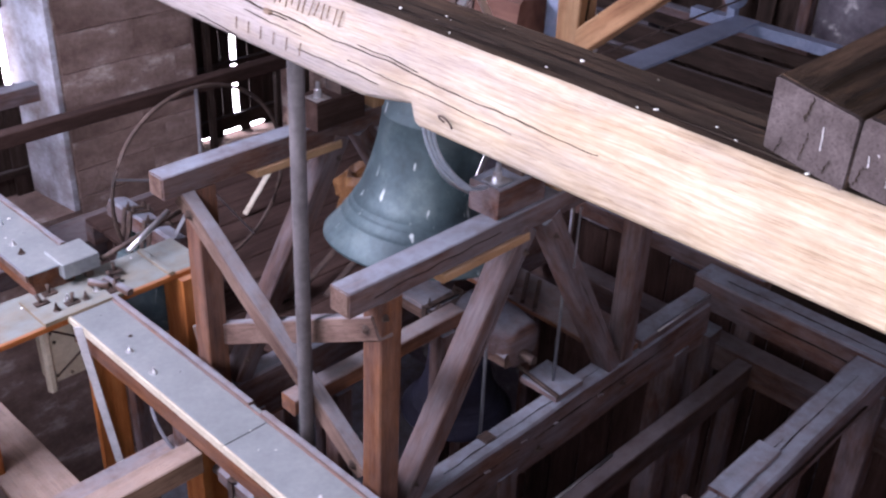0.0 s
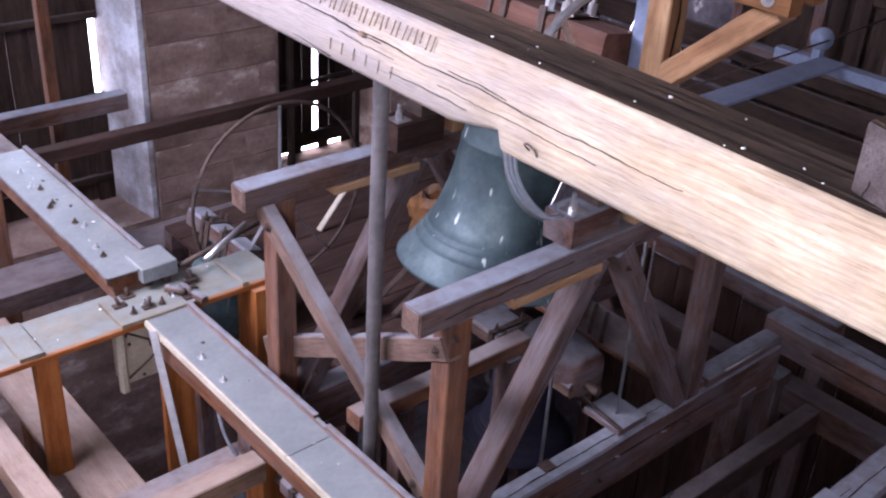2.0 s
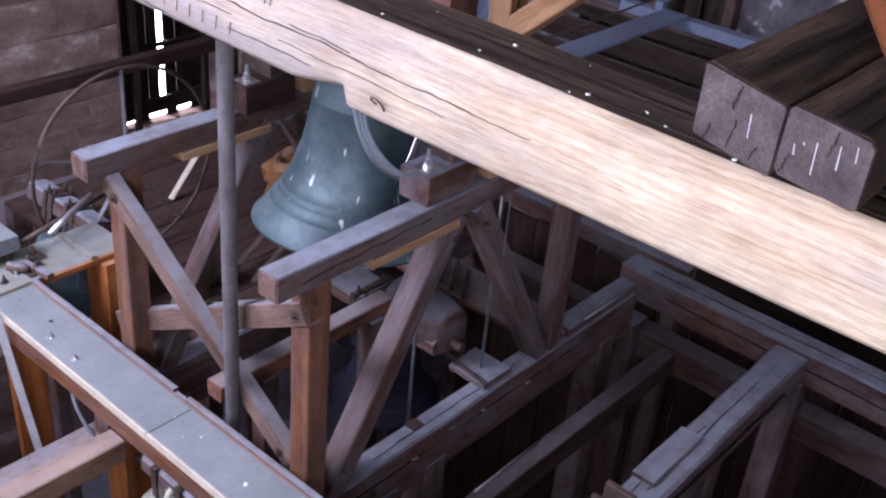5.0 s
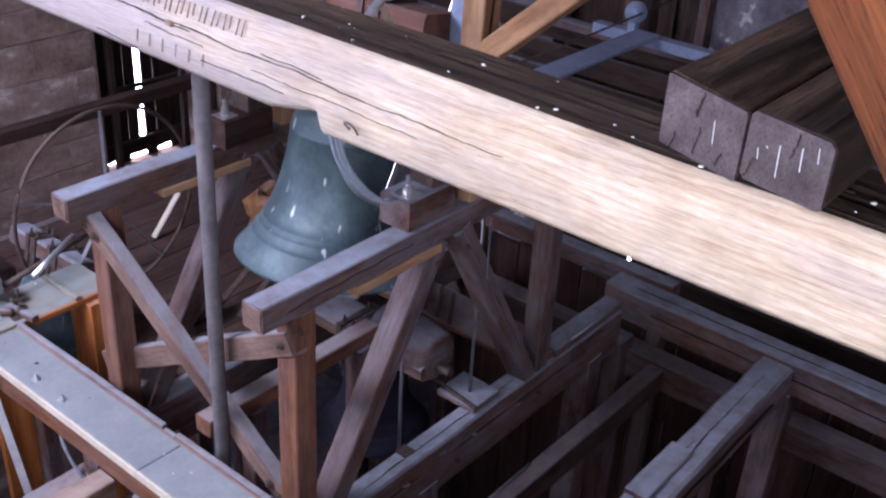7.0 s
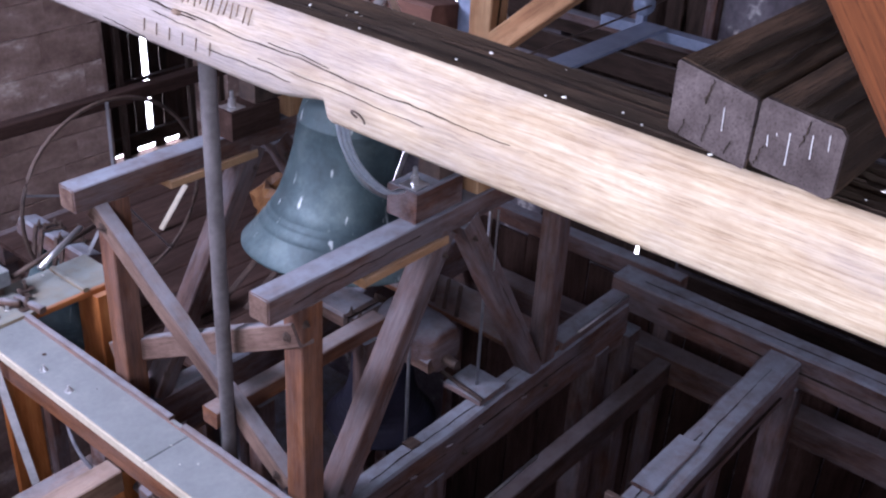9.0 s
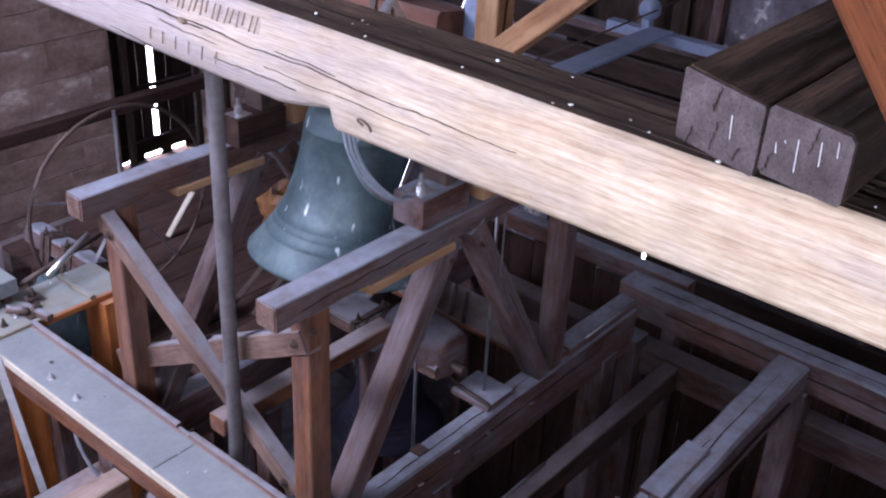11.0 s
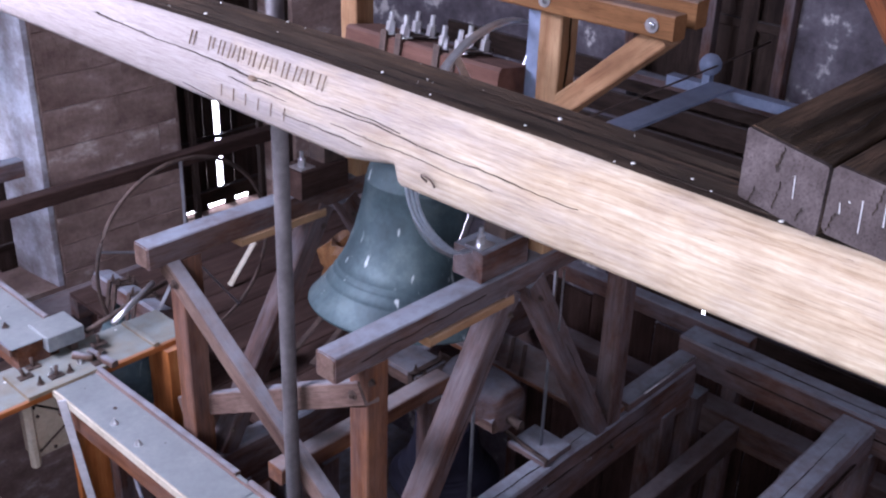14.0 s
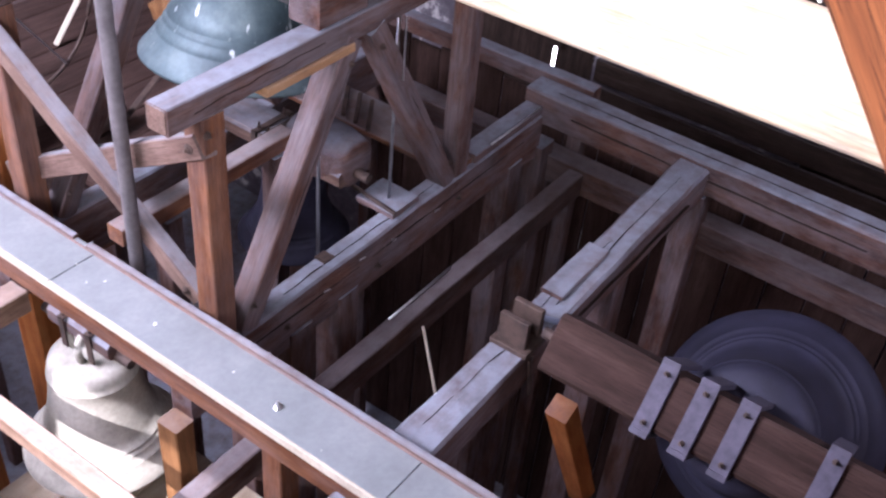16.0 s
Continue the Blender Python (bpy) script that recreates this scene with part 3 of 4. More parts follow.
for i, (y0, y1, ht, col) in enumerate(((0.815, 1.02, 0.175, 0), (0.61, 0.808, 0.165, 0))):
    e = thing("roof_timber", (2.12, (y0 + y1) / 2, 4.045), "dark heavy squared timber with a cracked end on the tie beam", "timber", "squared timbers on the tie beam")
    zc = 4.043 + ht / 2 - 0.012 * i
    for name, x0, x1, ww, hh, n, ch, material, label in (("timber", 2.11, 9.55, y1 - y0, ht, 24, 0.005 + 0.007 * i, DARKTOP, ""), ("end_grain", 2.098, 2.114, y1 - y0 - 0.003, ht - 0.003, 1, 0.005 + 0.007 * i, BLOCK, "grey cracked end grain")):
        bm = bar_bm(x1 - x0, ww, hh, wob=0.010 if n > 1 else 0.003, n=n, ch=ch)
        for v in bm.verts:
            v.co.z += SLOPE[i] * v.co.y
        part(name, bm, material, e, label, along((x0, (y0 + y1) / 2, zc), (x1, (y0 + y1) / 2, zc)))

# leaning brace close to the camera's side
lone_bar("leaning_brace", (1.43, 1.09, 5.61), (1.43, -0.59, 3.385), 0.16, 0.2, RUST, "red-brown slanting timber brace standing beside the tie beam", "brace", up=(1, 0, 0), n=14)


# ---- the bell frame ----
def trestle(y, label):
    e = thing("bell_trestle", (4.25, y, 0.62), label, "bell frame", "trestles of the bell frame")
    w = 0.15
    bar("upper_beam", (2.79, y, 2.185), (5.65, y, 2.185), w, 0.15, OLD, e, n=10, wob=0.006)
    bar("post", (3.075, y, 0.55), (3.075, y, 2.11), w, 0.15, RED, e, up=(0, 1, 0))
    bar("post", (5.43, y, 0.55), (5.43, y, 2.11), w, 0.15, OLD, e, up=(0, 1, 0))
    bar("brace", (4.16, y, 2.12), (3.24, y, 0.54), 0.14, 0.16, OLD, e, up=(0, 1, 0))
    bar("brace", (4.36, y, 2.12), (5.29, y, 0.54), 0.14, 0.16, OLD, e, up=(0, 1, 0))
    bar("wedge_board", (3.44, y - 0.025, 2.080), (4.14, y - 0.025, 2.080), 0.13, 0.056, NEWWOOD, e, "new pale board under the beam")
    bar("end_block", (2.795, y, 2.185), (2.783, y, 2.185), w - 0.02, 0.135, GREYWOOD, e, "pale sawn end", n=1)
    for x, z in ((3.02, 2.02), (3.28, 0.72), (5.25, 0.74), (4.12, 1.98), (4.40, 1.98)):
        bolt(e, (x, y - 0.078, z), (0, -1, 0), 0.014, 0.02, IRON)
    return e


YA, YB = 3.345, 5.0
ta = trestle(YA, "dark oak trestle with two raking braces carrying the bell")
tb2 = trestle(YB, "dark oak trestle with raking braces behind the bell")
# raking braces that cross between the two trestles
for a, b, w, h, up, holes in (((2.95, 4.97, 2.085), (3.08, 3.465, 0.80), 0.112, 0.10, (1, 0, 0), ((2.905, 4.86, 2.005), (3.022, 3.53, 0.853))), ((3.03, 3.30, 1.95), (3.19, 5.33, 0.765), 0.09, 0.145, (0, 0, 1), ((2.986, 3.37, 1.91),))):
    e = thing("cross_brace", b, "worn grey-brown timber brace bolted to the trestle posts", "brace", "cross braces of the bell frame")
    bar("timber", a, b, w, h, GREYWOOD, e, up=up, n=12, wob=0.008)
    for x, y, z in holes:
        bolt(e, (x, y, z), (-1, 0, 0), 0.018, 0.02, IRON)

# dark boarding added to stand in for the deep shade beyond the lower frame
shade_lining = thing("shade_lining", (7.35, 1.7, Z0), "added dark vertical boarding standing in for deep shade beyond the lower frame", "boarding")
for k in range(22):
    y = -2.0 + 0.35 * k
    bar("plank", (7.35, y, Z0), (7.35, y, 0.30 - 0.03 * (k % 3)), 0.335, 0.03, DARKRED, shade_lining, up=(1, 0, 0), n=2, wob=0.006, ch=0.003)

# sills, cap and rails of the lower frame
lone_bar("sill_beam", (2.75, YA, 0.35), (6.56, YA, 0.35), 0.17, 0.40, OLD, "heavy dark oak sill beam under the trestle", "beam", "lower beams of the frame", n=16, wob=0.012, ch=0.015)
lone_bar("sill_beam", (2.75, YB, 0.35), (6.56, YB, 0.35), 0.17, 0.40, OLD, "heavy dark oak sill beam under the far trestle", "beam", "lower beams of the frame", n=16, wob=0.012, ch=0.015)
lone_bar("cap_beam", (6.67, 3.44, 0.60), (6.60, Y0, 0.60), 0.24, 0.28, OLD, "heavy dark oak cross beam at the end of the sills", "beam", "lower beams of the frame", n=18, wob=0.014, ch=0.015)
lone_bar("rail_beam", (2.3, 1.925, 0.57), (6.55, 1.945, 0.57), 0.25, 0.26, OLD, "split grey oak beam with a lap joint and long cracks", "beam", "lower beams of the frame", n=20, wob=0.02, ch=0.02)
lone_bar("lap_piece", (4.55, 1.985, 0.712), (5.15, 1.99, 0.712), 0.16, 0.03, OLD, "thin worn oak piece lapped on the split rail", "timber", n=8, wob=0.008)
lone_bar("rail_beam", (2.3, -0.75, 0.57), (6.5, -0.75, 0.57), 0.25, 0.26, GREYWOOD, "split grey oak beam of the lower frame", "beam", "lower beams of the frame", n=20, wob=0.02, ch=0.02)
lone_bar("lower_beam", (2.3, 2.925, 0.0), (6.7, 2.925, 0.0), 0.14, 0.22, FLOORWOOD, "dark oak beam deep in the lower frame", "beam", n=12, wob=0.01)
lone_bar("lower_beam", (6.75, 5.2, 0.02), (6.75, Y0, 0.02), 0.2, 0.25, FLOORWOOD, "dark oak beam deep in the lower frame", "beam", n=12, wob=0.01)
for x, y in ((3.3, YA), (4.14, YA), (3.68, YA), (6.2, YA), (6.62, 1.9), (3.3, 1.93), (5.3, 1.93), (3.3, YB), (5.6, YB), (6.62, 3.3)):
    lone_bar("frame_leg", (x, y, Z0), (x, y, 0.26 if y > 1.95 else 0.45), 0.2, 0.2, OLD, "dark oak leg under the lower frame", "post", "legs of the lower frame", up=(0, 1, 0))

# ---- light timber frame above the bell ----
hf = thing("stay_frame", (4.5, 3.36, 2.26), "frame of new yellow pine bolted over the trestles", "frame")
for y in (3.36, 4.98):
    bar("post", (4.50, y, 2.262), (4.50, y, 3.86), 0.16, 0.15, NEWWOOD, hf, up=(0, 1, 0))
bar("long_rail", (4.36, 2.54, 3.775), (4.36, 5.6, 3.775), 0.11, 0.125, AGED, hf, n=10)
bar("long_rail", (4.66, 2.60, 3.78), (4.66, 5.6, 3.78), 0.11, 0.14, AGED, hf, n=10)
bar("stay", (4.49, 3.29, 3.16), (4.49, 2.68, 3.70), 0.13, 0.14, NEWWOOD, hf, up=(1, 0, 0))
bar("iron_flat", (4.47, 3.50, 2.27), (4.47, 3.50, 3.72), 0.012, 0.09, BLUESTEEL, hf, "blue-grey painted iron flat", up=(0, 1, 0), n=2, wob=0, ch=0.002)
bar("iron_flat", (4.455, 3.50, 3.08), (4.455, 3.92, 2.92), 0.012, 0.08, BLUESTEEL, hf, n=2, wob=0, ch=0.002)
for y in (3.32, 2.66, 4.98):
    bolt(hf, (4.302, y, 3.775), (-1, 0, 0), 0.022, 0.016)

lone_bar("grey_lath", (4.60, 3.315, 2.285), (5.45, 3.315, 2.285), 0.08, 0.05, GREYWOOD, "grey weathered lath lying on the trestle beam", "lath", n=4)

# ---- bearing block of the big bell ----
for y in (3.40, 4.95):
    e = thing("bearing_block", (4.07, y, 2.26), "worn oak bearing block with a steel bolt on the trestle", "bearing block", "bearing blocks of the bell")
    # Far block gets the dimmer wood, to paint shade from the tie beam.
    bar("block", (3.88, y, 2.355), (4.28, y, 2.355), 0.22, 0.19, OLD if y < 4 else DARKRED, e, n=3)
    bolt(e, (3.96, y - 0.02, 2.45), (0, 0, 1), 0.026, 0.1)
    bar("plate", (3.90, y - 0.02, 2.453), (4.02, y - 0.02, 2.453), 0.12, 0.008, ZINC, e, n=1, ch=0.001, wob=0)
    box("bearing", (4.10, y - 0.08, 2.45), (4.34, y + 0.08, 2.98), IRON, e, "rusty cast bearing")


# ---- bells ----
def bell_bm(r, h, seg=56):
    """A bell round local z, its crown at z = 0 and its lip at z = -h."""
    out = [(0.02, 0.0), (0.30, -0.005), (0.44, -0.02), (0.50, -0.055), (0.525, -0.11), (0.535, -0.16), (0.545, -0.165), (0.545, -0.18), (0.54, -0.185), (0.56, -0.35), (0.60, -0.50), (0.66, -0.64),
           (0.72, -0.735), (0.735, -0.737), (0.735, -0.75), (0.755, -0.775), (0.77, -0.778), (0.775, -0.79), (0.82, -0.84), (0.835, -0.842), (0.84, -0.855), (0.93, -0.93), (1.0, -0.985), (1.0, -1.0), (0.97, -1.0),
           (0.90, -0.95), (0.80, -0.86), (0.66, -0.72), (0.55, -0.5), (0.50, -0.2), (0.3, -0.06), (0.02, -0.05)]
    return lathe_bm([(a * r, b * h) for a, b in out], seg)


def hung_bell(name, pivot, tilt, r, h, drop, yoke, material, label, length, yoke_wood, bolts=None, straps=None, strap_w=0.05, strap_t=0.012, strap_metal=None, bolt_size=(0.016, 0.05)):
    """A swinging bell with its yoke along y. tilt: degrees by which the mouth swings towards -x. straps: their places along the yoke."""
    bolts, strap_metal = bolts or IRON, strap_metal or IRON
    m = Matrix.Translation(pivot) @ Matrix.Rotation(radians(tilt), 4, "Y")
    e = thing(name, pivot, label, "bell")
    part("bell_body", bell_bm(r, h), material, e, "", m @ Matrix.Translation((0, 0, -drop)), smooth=True)
    yw, yh, z0 = yoke
    yk = part("yoke", bar_bm(length, yw, yh, wob=0.008, n=10, ch=0.02), yoke_wood, e, "brown timber yoke", m @ Matrix.Translation((0, 0, z0)) @ Matrix.Rotation(radians(90), 4, "Z"))
    for s in (-1, 1):
        part("gudgeon", rod_bm([(0, s * length * 0.46, 0), (0, s * (length / 2 + 0.12), 0)], 0.035, 12), IRON, e, "", m)
    for y in straps or [k * r * 1.3 for k in (-0.36, -0.2, 0.2, 0.36)]:
        for s in (-1, 1):
            x = s * (yw / 2 + strap_t)
            part("strap", bar_bm(yh + drop * 0.9, strap_w, strap_t, wob=0, n=1, ch=0.002), strap_metal, yk, "", m @ Matrix.Translation((x, y, z0 - drop * 0.3)) @ Matrix.Rotation(radians(90), 4, "Y"))
            part("bolt", bolt_bm(*bolt_size), bolts, yk, "", m @ Matrix.Translation((x * 0.7, y, z0 + yh / 2 + 0.012)))
        part("strap", bar_bm(yw + 3 * strap_t, strap_w, strap_t, wob=0, n=1, ch=0.002), strap_metal, yk, "dark iron strap over the yoke", m @ Matrix.Translation((0, y, z0 + yh / 2 + 0.012)))
    for k in range(4):
        a = k * math.pi / 2 + 0.4
        part("crown_loop", rod_bm(curve_pts((0.1 * math.cos(a), 0.1 * math.sin(a), -drop - 0.01), (0.17 * math.cos(a), 0.17 * math.sin(a), -drop + 0.12), (0.1 * math.cos(a), 0.1 * math.sin(a), -drop + 0.2), (0.0, 0.0, -drop + 0.16), 10), 0.025, 8), material, e, "", m, True)
    part("clapper", lathe_bm([(0.012, -drop - 0.05 * h), (0.02, -drop - 0.6 * h), (0.035, -drop - 0.85 * h), (0.075, -drop - 0.95 * h), (0.08, -drop - 1.0 * h), (0.05, -drop - 1.06 * h), (0.001, -drop - 1.08 * h)], 16), IRON, e, "iron clapper", m, True)
    return e, m


PIV = (4.32, 4.17, 2.9)
bell, bm_pose = hung_bell("swinging_bell", PIV, 9, 0.60, 1.0, 0.24, (0.30, 0.50, 0.20), BRONZE, "large green-patinated bronze bell hanging slightly tilted from its yoke", 1.25, YOKEWOOD, ZINC, bolt_size=(0.030, 0.12))
# rope wheel on the yoke
WR = 0.70
rim = bmesh.new()
sg = 64
prof = [(WR - 0.012, -0.02), (WR + 0.012, -0.026), (WR + 0.004, 0.0), (WR + 0.012, 0.026), (WR - 0.012, 0.02)]
rg = [[rim.verts.new((a * math.cos(2 * math.pi * k / sg), b, a * math.sin(2 * math.pi * k / sg))) for a, b in prof] for k in range(sg)]
for k in range(sg):
    r0, r1 = rg[k], rg[(k + 1) % sg]
    for j in range(5):
        rim.faces.new((r0[j], r0[(j + 1) % 5], r1[(j + 1) % 5], r1[j]))
bmesh.ops.recalc_face_normals(rim, faces=rim.faces)
WM = bm_pose @ Matrix.Translation((0, -0.57, 0))
rope_wheel = part("rope_wheel", rim, ZINC, bell, "grey steel rope wheel", WM, True)
for k in range(6):
    a = radians(60 * k + 12)
    q = bar_bm(WR - 0.05, 0.008, 0.045, wob=0, n=1, ch=0.001)
    o = part("spoke", q, ZINC, rope_wheel, "", WM @ Matrix.Rotation(-a, 4, "Y") @ Matrix.Translation((WR / 2, 0, 0)))

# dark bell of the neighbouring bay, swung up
# Yoke takes dim wood, and dark bronze is deepened, to paint the bay's shade.
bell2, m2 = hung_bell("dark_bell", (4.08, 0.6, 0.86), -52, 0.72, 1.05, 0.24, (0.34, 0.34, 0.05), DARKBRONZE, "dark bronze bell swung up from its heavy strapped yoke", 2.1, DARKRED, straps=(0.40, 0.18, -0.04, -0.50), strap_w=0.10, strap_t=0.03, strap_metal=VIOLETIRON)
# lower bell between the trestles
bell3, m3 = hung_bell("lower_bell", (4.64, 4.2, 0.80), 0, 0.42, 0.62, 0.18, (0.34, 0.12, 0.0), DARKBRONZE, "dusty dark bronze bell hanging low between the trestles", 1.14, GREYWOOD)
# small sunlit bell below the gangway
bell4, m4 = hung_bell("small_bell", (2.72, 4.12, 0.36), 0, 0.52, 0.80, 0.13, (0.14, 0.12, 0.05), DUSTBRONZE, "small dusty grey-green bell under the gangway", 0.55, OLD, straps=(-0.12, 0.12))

bell5, m5 = hung_bell("far_bell", (3.80, 7.05, 0.62), 12, 0.42, 0.58, 0.16, (0.18, 0.16, 0.05), BRONZE, "blue-green bronze bell hanging low behind the walkway", 0.95, OLD)

# ---- upright pipe ----
tagged(rod("support_pipe", [(2.956, 3.866, 0.28), (2.956, 3.860, 1.6), (2.956, 3.852, 3.2), (2.956, 3.846, 4.6)], 0.042, PIPE, seg=20), "dull galvanised steel pipe standing upright between the trestles", "pipe")

# ---- gangway girder with sheet metal ----
gw = thing("gangway_girder", (2.73, 4.0, 0.62), "timber girder clad with dusty grey sheet metal", "girder")
bar("core", (2.73, 0.2, 0.75), (2.73, 6.6, 0.75), 0.30, 0.25, RED, gw, n=20)
for i, (y0, y1) in enumerate(((0.2, 1.72), (1.726, 4.12), (4.126, 6.1))):
    box("sheet", (2.545, y0, 0.886), (2.90, y1, 0.90), PLATE, gw, ch=0.003)
    box("edge_fold", (2.530, y0, 0.85), (2.547, y1, 0.906), CREAM, gw, ch=0.002)
for i, (y0, y1) in enumerate(((0.2, 4.2), (4.32, 6.0))):
    bar("edge_batten", (2.888, y0, 0.912), (2.888, y1, 0.912), 0.045, 0.03, GREYWOOD, gw, n=14)
bar("edge_strip", (2.858, 0.2, 0.905), (2.858, 6.0, 0.905), 0.016, 0.014, RED, gw, "thin red-brown strip", n=8)
for y in (1.3, 2.5, 5.0, 5.3):
    bolt(gw, (2.62 + 0.1 * ((y * 7) % 1), y, 0.90), (0, 0, 1), 0.016, 0.03)

uw = thing("upper_gangway", (2.64, 7.6, 0.86), "timber girder clad with scratched grey sheet metal and bolts", "girder")
bar("core", (2.64, 6.3, 0.98), (2.64, 9.3, 0.98), 0.30, 0.21, RED, uw, n=12)
box("sheet", (2.44, 6.28, 1.088), (2.84, 8.75, 1.10), PLATE, uw, ch=0.003)
box("edge_fold", (2.43, 6.28, 1.05), (2.445, 8.75, 1.105), GREYWOOD, uw, ch=0.002)
bar("edge_batten", (2.825, 6.5, 1.112), (2.825, 8.75, 1.112), 0.045, 0.03, GREYWOOD, uw, n=10)
for y in (6.6, 6.75, 7.1, 7.2, 7.55, 7.6, 7.9, 7.98, 8.3):
    bolt(uw, (2.54 + 0.12 * ((y * 7.3) % 1), y, 1.10), (0, 0, 1), 0.016, 0.03, IRON if (y * 10) % 3 < 1.5 else ZINC)

# cross walk of plywood
cw = thing("plywood_walk", (2.5, 6.18, 0.86), "dusty plywood walkway board with cross battens", "walkway")
bar("board", (0.6, 6.17, 0.875), (3.66, 6.19, 0.875), 0.46, 0.03, PLY, cw, n=10)
bar("edge_board", (0.6, 5.945, 0.862), (3.66, 5.955, 0.862), 0.03, 0.05, ORANGE, cw, n=10)
for x, bw in ((1.28, 0.2), (1.74, 0.17), (3.36, 0.045)):
    bar("batten", (x, 5.94, 0.905), (x, 6.38, 0.905), bw, 0.03, PLY, cw)
box("hatch_board", (2.36, 5.92, 0.892), (2.98, 6.3, 0.925), PLY, cw)
jb = thing("junction_box", (2.8, 6.36, 0.925), "grey steel junction box on the walkway", "box")
box("housing", (2.68, 6.22, 1.00), (2.96, 6.50, 1.12), PLATE, jb, ch=0.006)
box("foot", (2.72, 6.30, 0.925), (2.78, 6.44, 1.0), IRON, jb)
box("foot", (2.86, 6.26, 0.925), (2.92, 6.44, 1.0), IRON, jb)
rod("stub", [(2.80, 6.12, 0.98), (2.90, 6.02, 0.96)], 0.03, GREYWOOD, jb)
for k in range(5):
    x = 2.5 + 0.11 * k
    bolt(jb, (x, 6.02 + 0.05 * (k % 2), 0.925), (0, 0, 1), 0.016, 0.05, ZINC if k % 2 else IRON)
for x, z0, y in ((1.83, -0.5, 5.995), (2.71, -0.75, 5.87), (3.53, -0.4, 6.02)):
    lone_bar("walk_leg", (x, y, -0.143 if x < 2 else Z0), (x, y, 0.838), 0.25 if x > 2 else 0.16, 0.05 if 2 < x < 3.4 else (0.28 if x > 3 else 0.1), ORANGE, "orange-brown pine board carrying the walkway", "post", "legs of the walkway", up=(0, 1, 0))
lone_bar("iron_strut", (2.50, 5.735, 0.93), (2.64, 5.62, -0.62), 0.056, 0.012, GALV, "thin light grey steel flat bar strut under the girder", "strut", up=(-0.6, -0.7, 0.3), n=2, ch=0.001, wob=0)
# Crate-like wooden bracket, drawn as a cream box.
wb = thing("crate_bracket", (2.35, 6.15, 0.5), "cream crate-like wooden bracket hung under the walkway", "box")
box("housing", (2.37, 6.0, 0.36), (2.66, 6.16, 0.835), CREAM, wb, ch=0.008)
box("corner_post", (2.33, 5.965, 0.30), (2.40, 6.03, 0.835), CREAM, wb, ch=0.02)
rod("brace_wire", [(2.42, 5.995, 0.42), (2.64, 5.995, 0.56)], 0.008, IRON, wb)
rod("brace_wire", [(2.42, 5.995, 0.80), (2.64, 5.995, 0.64)], 0.008, IRON, wb)
for bx, bz in ((2.41, 0.78), (2.43, 0.70), (2.41, 0.42), (2.52, 0.40)):
    bolt(wb, (bx, 5.998, bz), (0, -1, 0), 0.008, 0.01, IRON)

# ---- lower left ----
lone_bar("dusty_board", (2.03, 4.7, -0.17), (2.03, 9.2, -0.17), 0.42, 0.05, WARM, "wide dusty tan board on the lower frame", "board", n=10)
lone_bar("notched_beam", (1.12, 3.0, 0.36), (1.12, 8.0, 0.36), 0.16, 0.16, WARM, "worn brown beam of the lower frame", "beam", n=16, wob=0.015)
lone_bar("notched_beam", (1.40, 3.0, 0.42), (1.40, 8.0, 0.42), 0.18, 0.2, WARM, "brown notched beam of the lower frame", "beam", n=16, wob=0.015)
ld = thing("lower_deck", (2.2, 3.4, -0.95), "tan dusty boards of a low deck", "deck")
for i in range(9):
    y = 1.5 + i * 0.36
    bar("plank", (1.1, y, -0.95), (3.2, y, -0.95), 0.345, 0.05, DECK, ld, n=4)
for x in (1.25, 3.05):
    lone_bar("deck_beam", (x, 1.3, -1.08), (x, 4.6, -1.08), 0.14, 0.2, RED, "brown beam carrying the low deck", "beam")
    for y in (1.6, 4.3):
        lone_bar("deck_post", (x, y, Z0), (x, y, -1.18), 0.14, 0.14, RED, "brown post under the low deck", "post", up=(0, 1, 0))
lone_bar("stub_post", (2.66, 3.31, -0.925), (2.66, 3.31, 0.22), 0.14, 0.16, AGED, "short sawn-off post on the low deck", "post", up=(0, 1, 0))
lone_bar("girder_leg", (2.68, 2.50, -0.925), (2.68, 2.50, 0.622), 0.14, 0.14, RED, "brown leg under the gangway girder", "post", up=(0, 1, 0))
lone_bar("cross_beam", (1.2, 4.55, 0.5), (2.6, 4.55, 0.5), 0.16, 0.16, WARM, "short tan cross beam under the girder", "beam")
lone_bar("cross_beam", (1.2, 5.1, 0.1), (4.6, 5.1, 0.1), 0.16, 0.16, RED, "brown cross beam under the girder", "beam")

# ---- north side ----
lone_bar("north_rail", (2.6, 8.97, 0.88), (9.5, 8.97, 0.88), 0.14, 0.14, DARKRED, "long brown timber rail before the tower wall", "beam", n=12)
lone_bar("north_beam", (2.4, 9.9, 0.87), (4.3, 9.9, 0.87), 0.16, 0.18, OLD, "short timber beam at the tall window", "beam")
lone_bar("north_post", (2.66, 9.4, Z0), (2.66, 9.4, 4.0), 0.16, 0.16, RED, "brown timber post at the end of the girder", "post", up=(0, 1, 0))
lone_bar("window_post", (3.66, 10.2, -0.9), (3.66, 10.2, 3.2), 0.12, 0.12, RED, "brown timber mullion in the tall window", "post", up=(0, 1, 0))
lone_bar("floor_beam", (0.5, 8.4, -0.05), (9.4, 8.4, -0.05), 0.5, 0.2, FLOORWOOD, "broad dark beam along the tower wall", "beam", n=10)

# ---- east side ----
lone_bar("steel_channel", (5.6, 4.38, 2.19), (8.42, 4.38, 2.19), 0.24, 0.03, BLUESTEEL, "blue-grey painted steel channel", "channel", n=6, wob=0, ch=0.003)
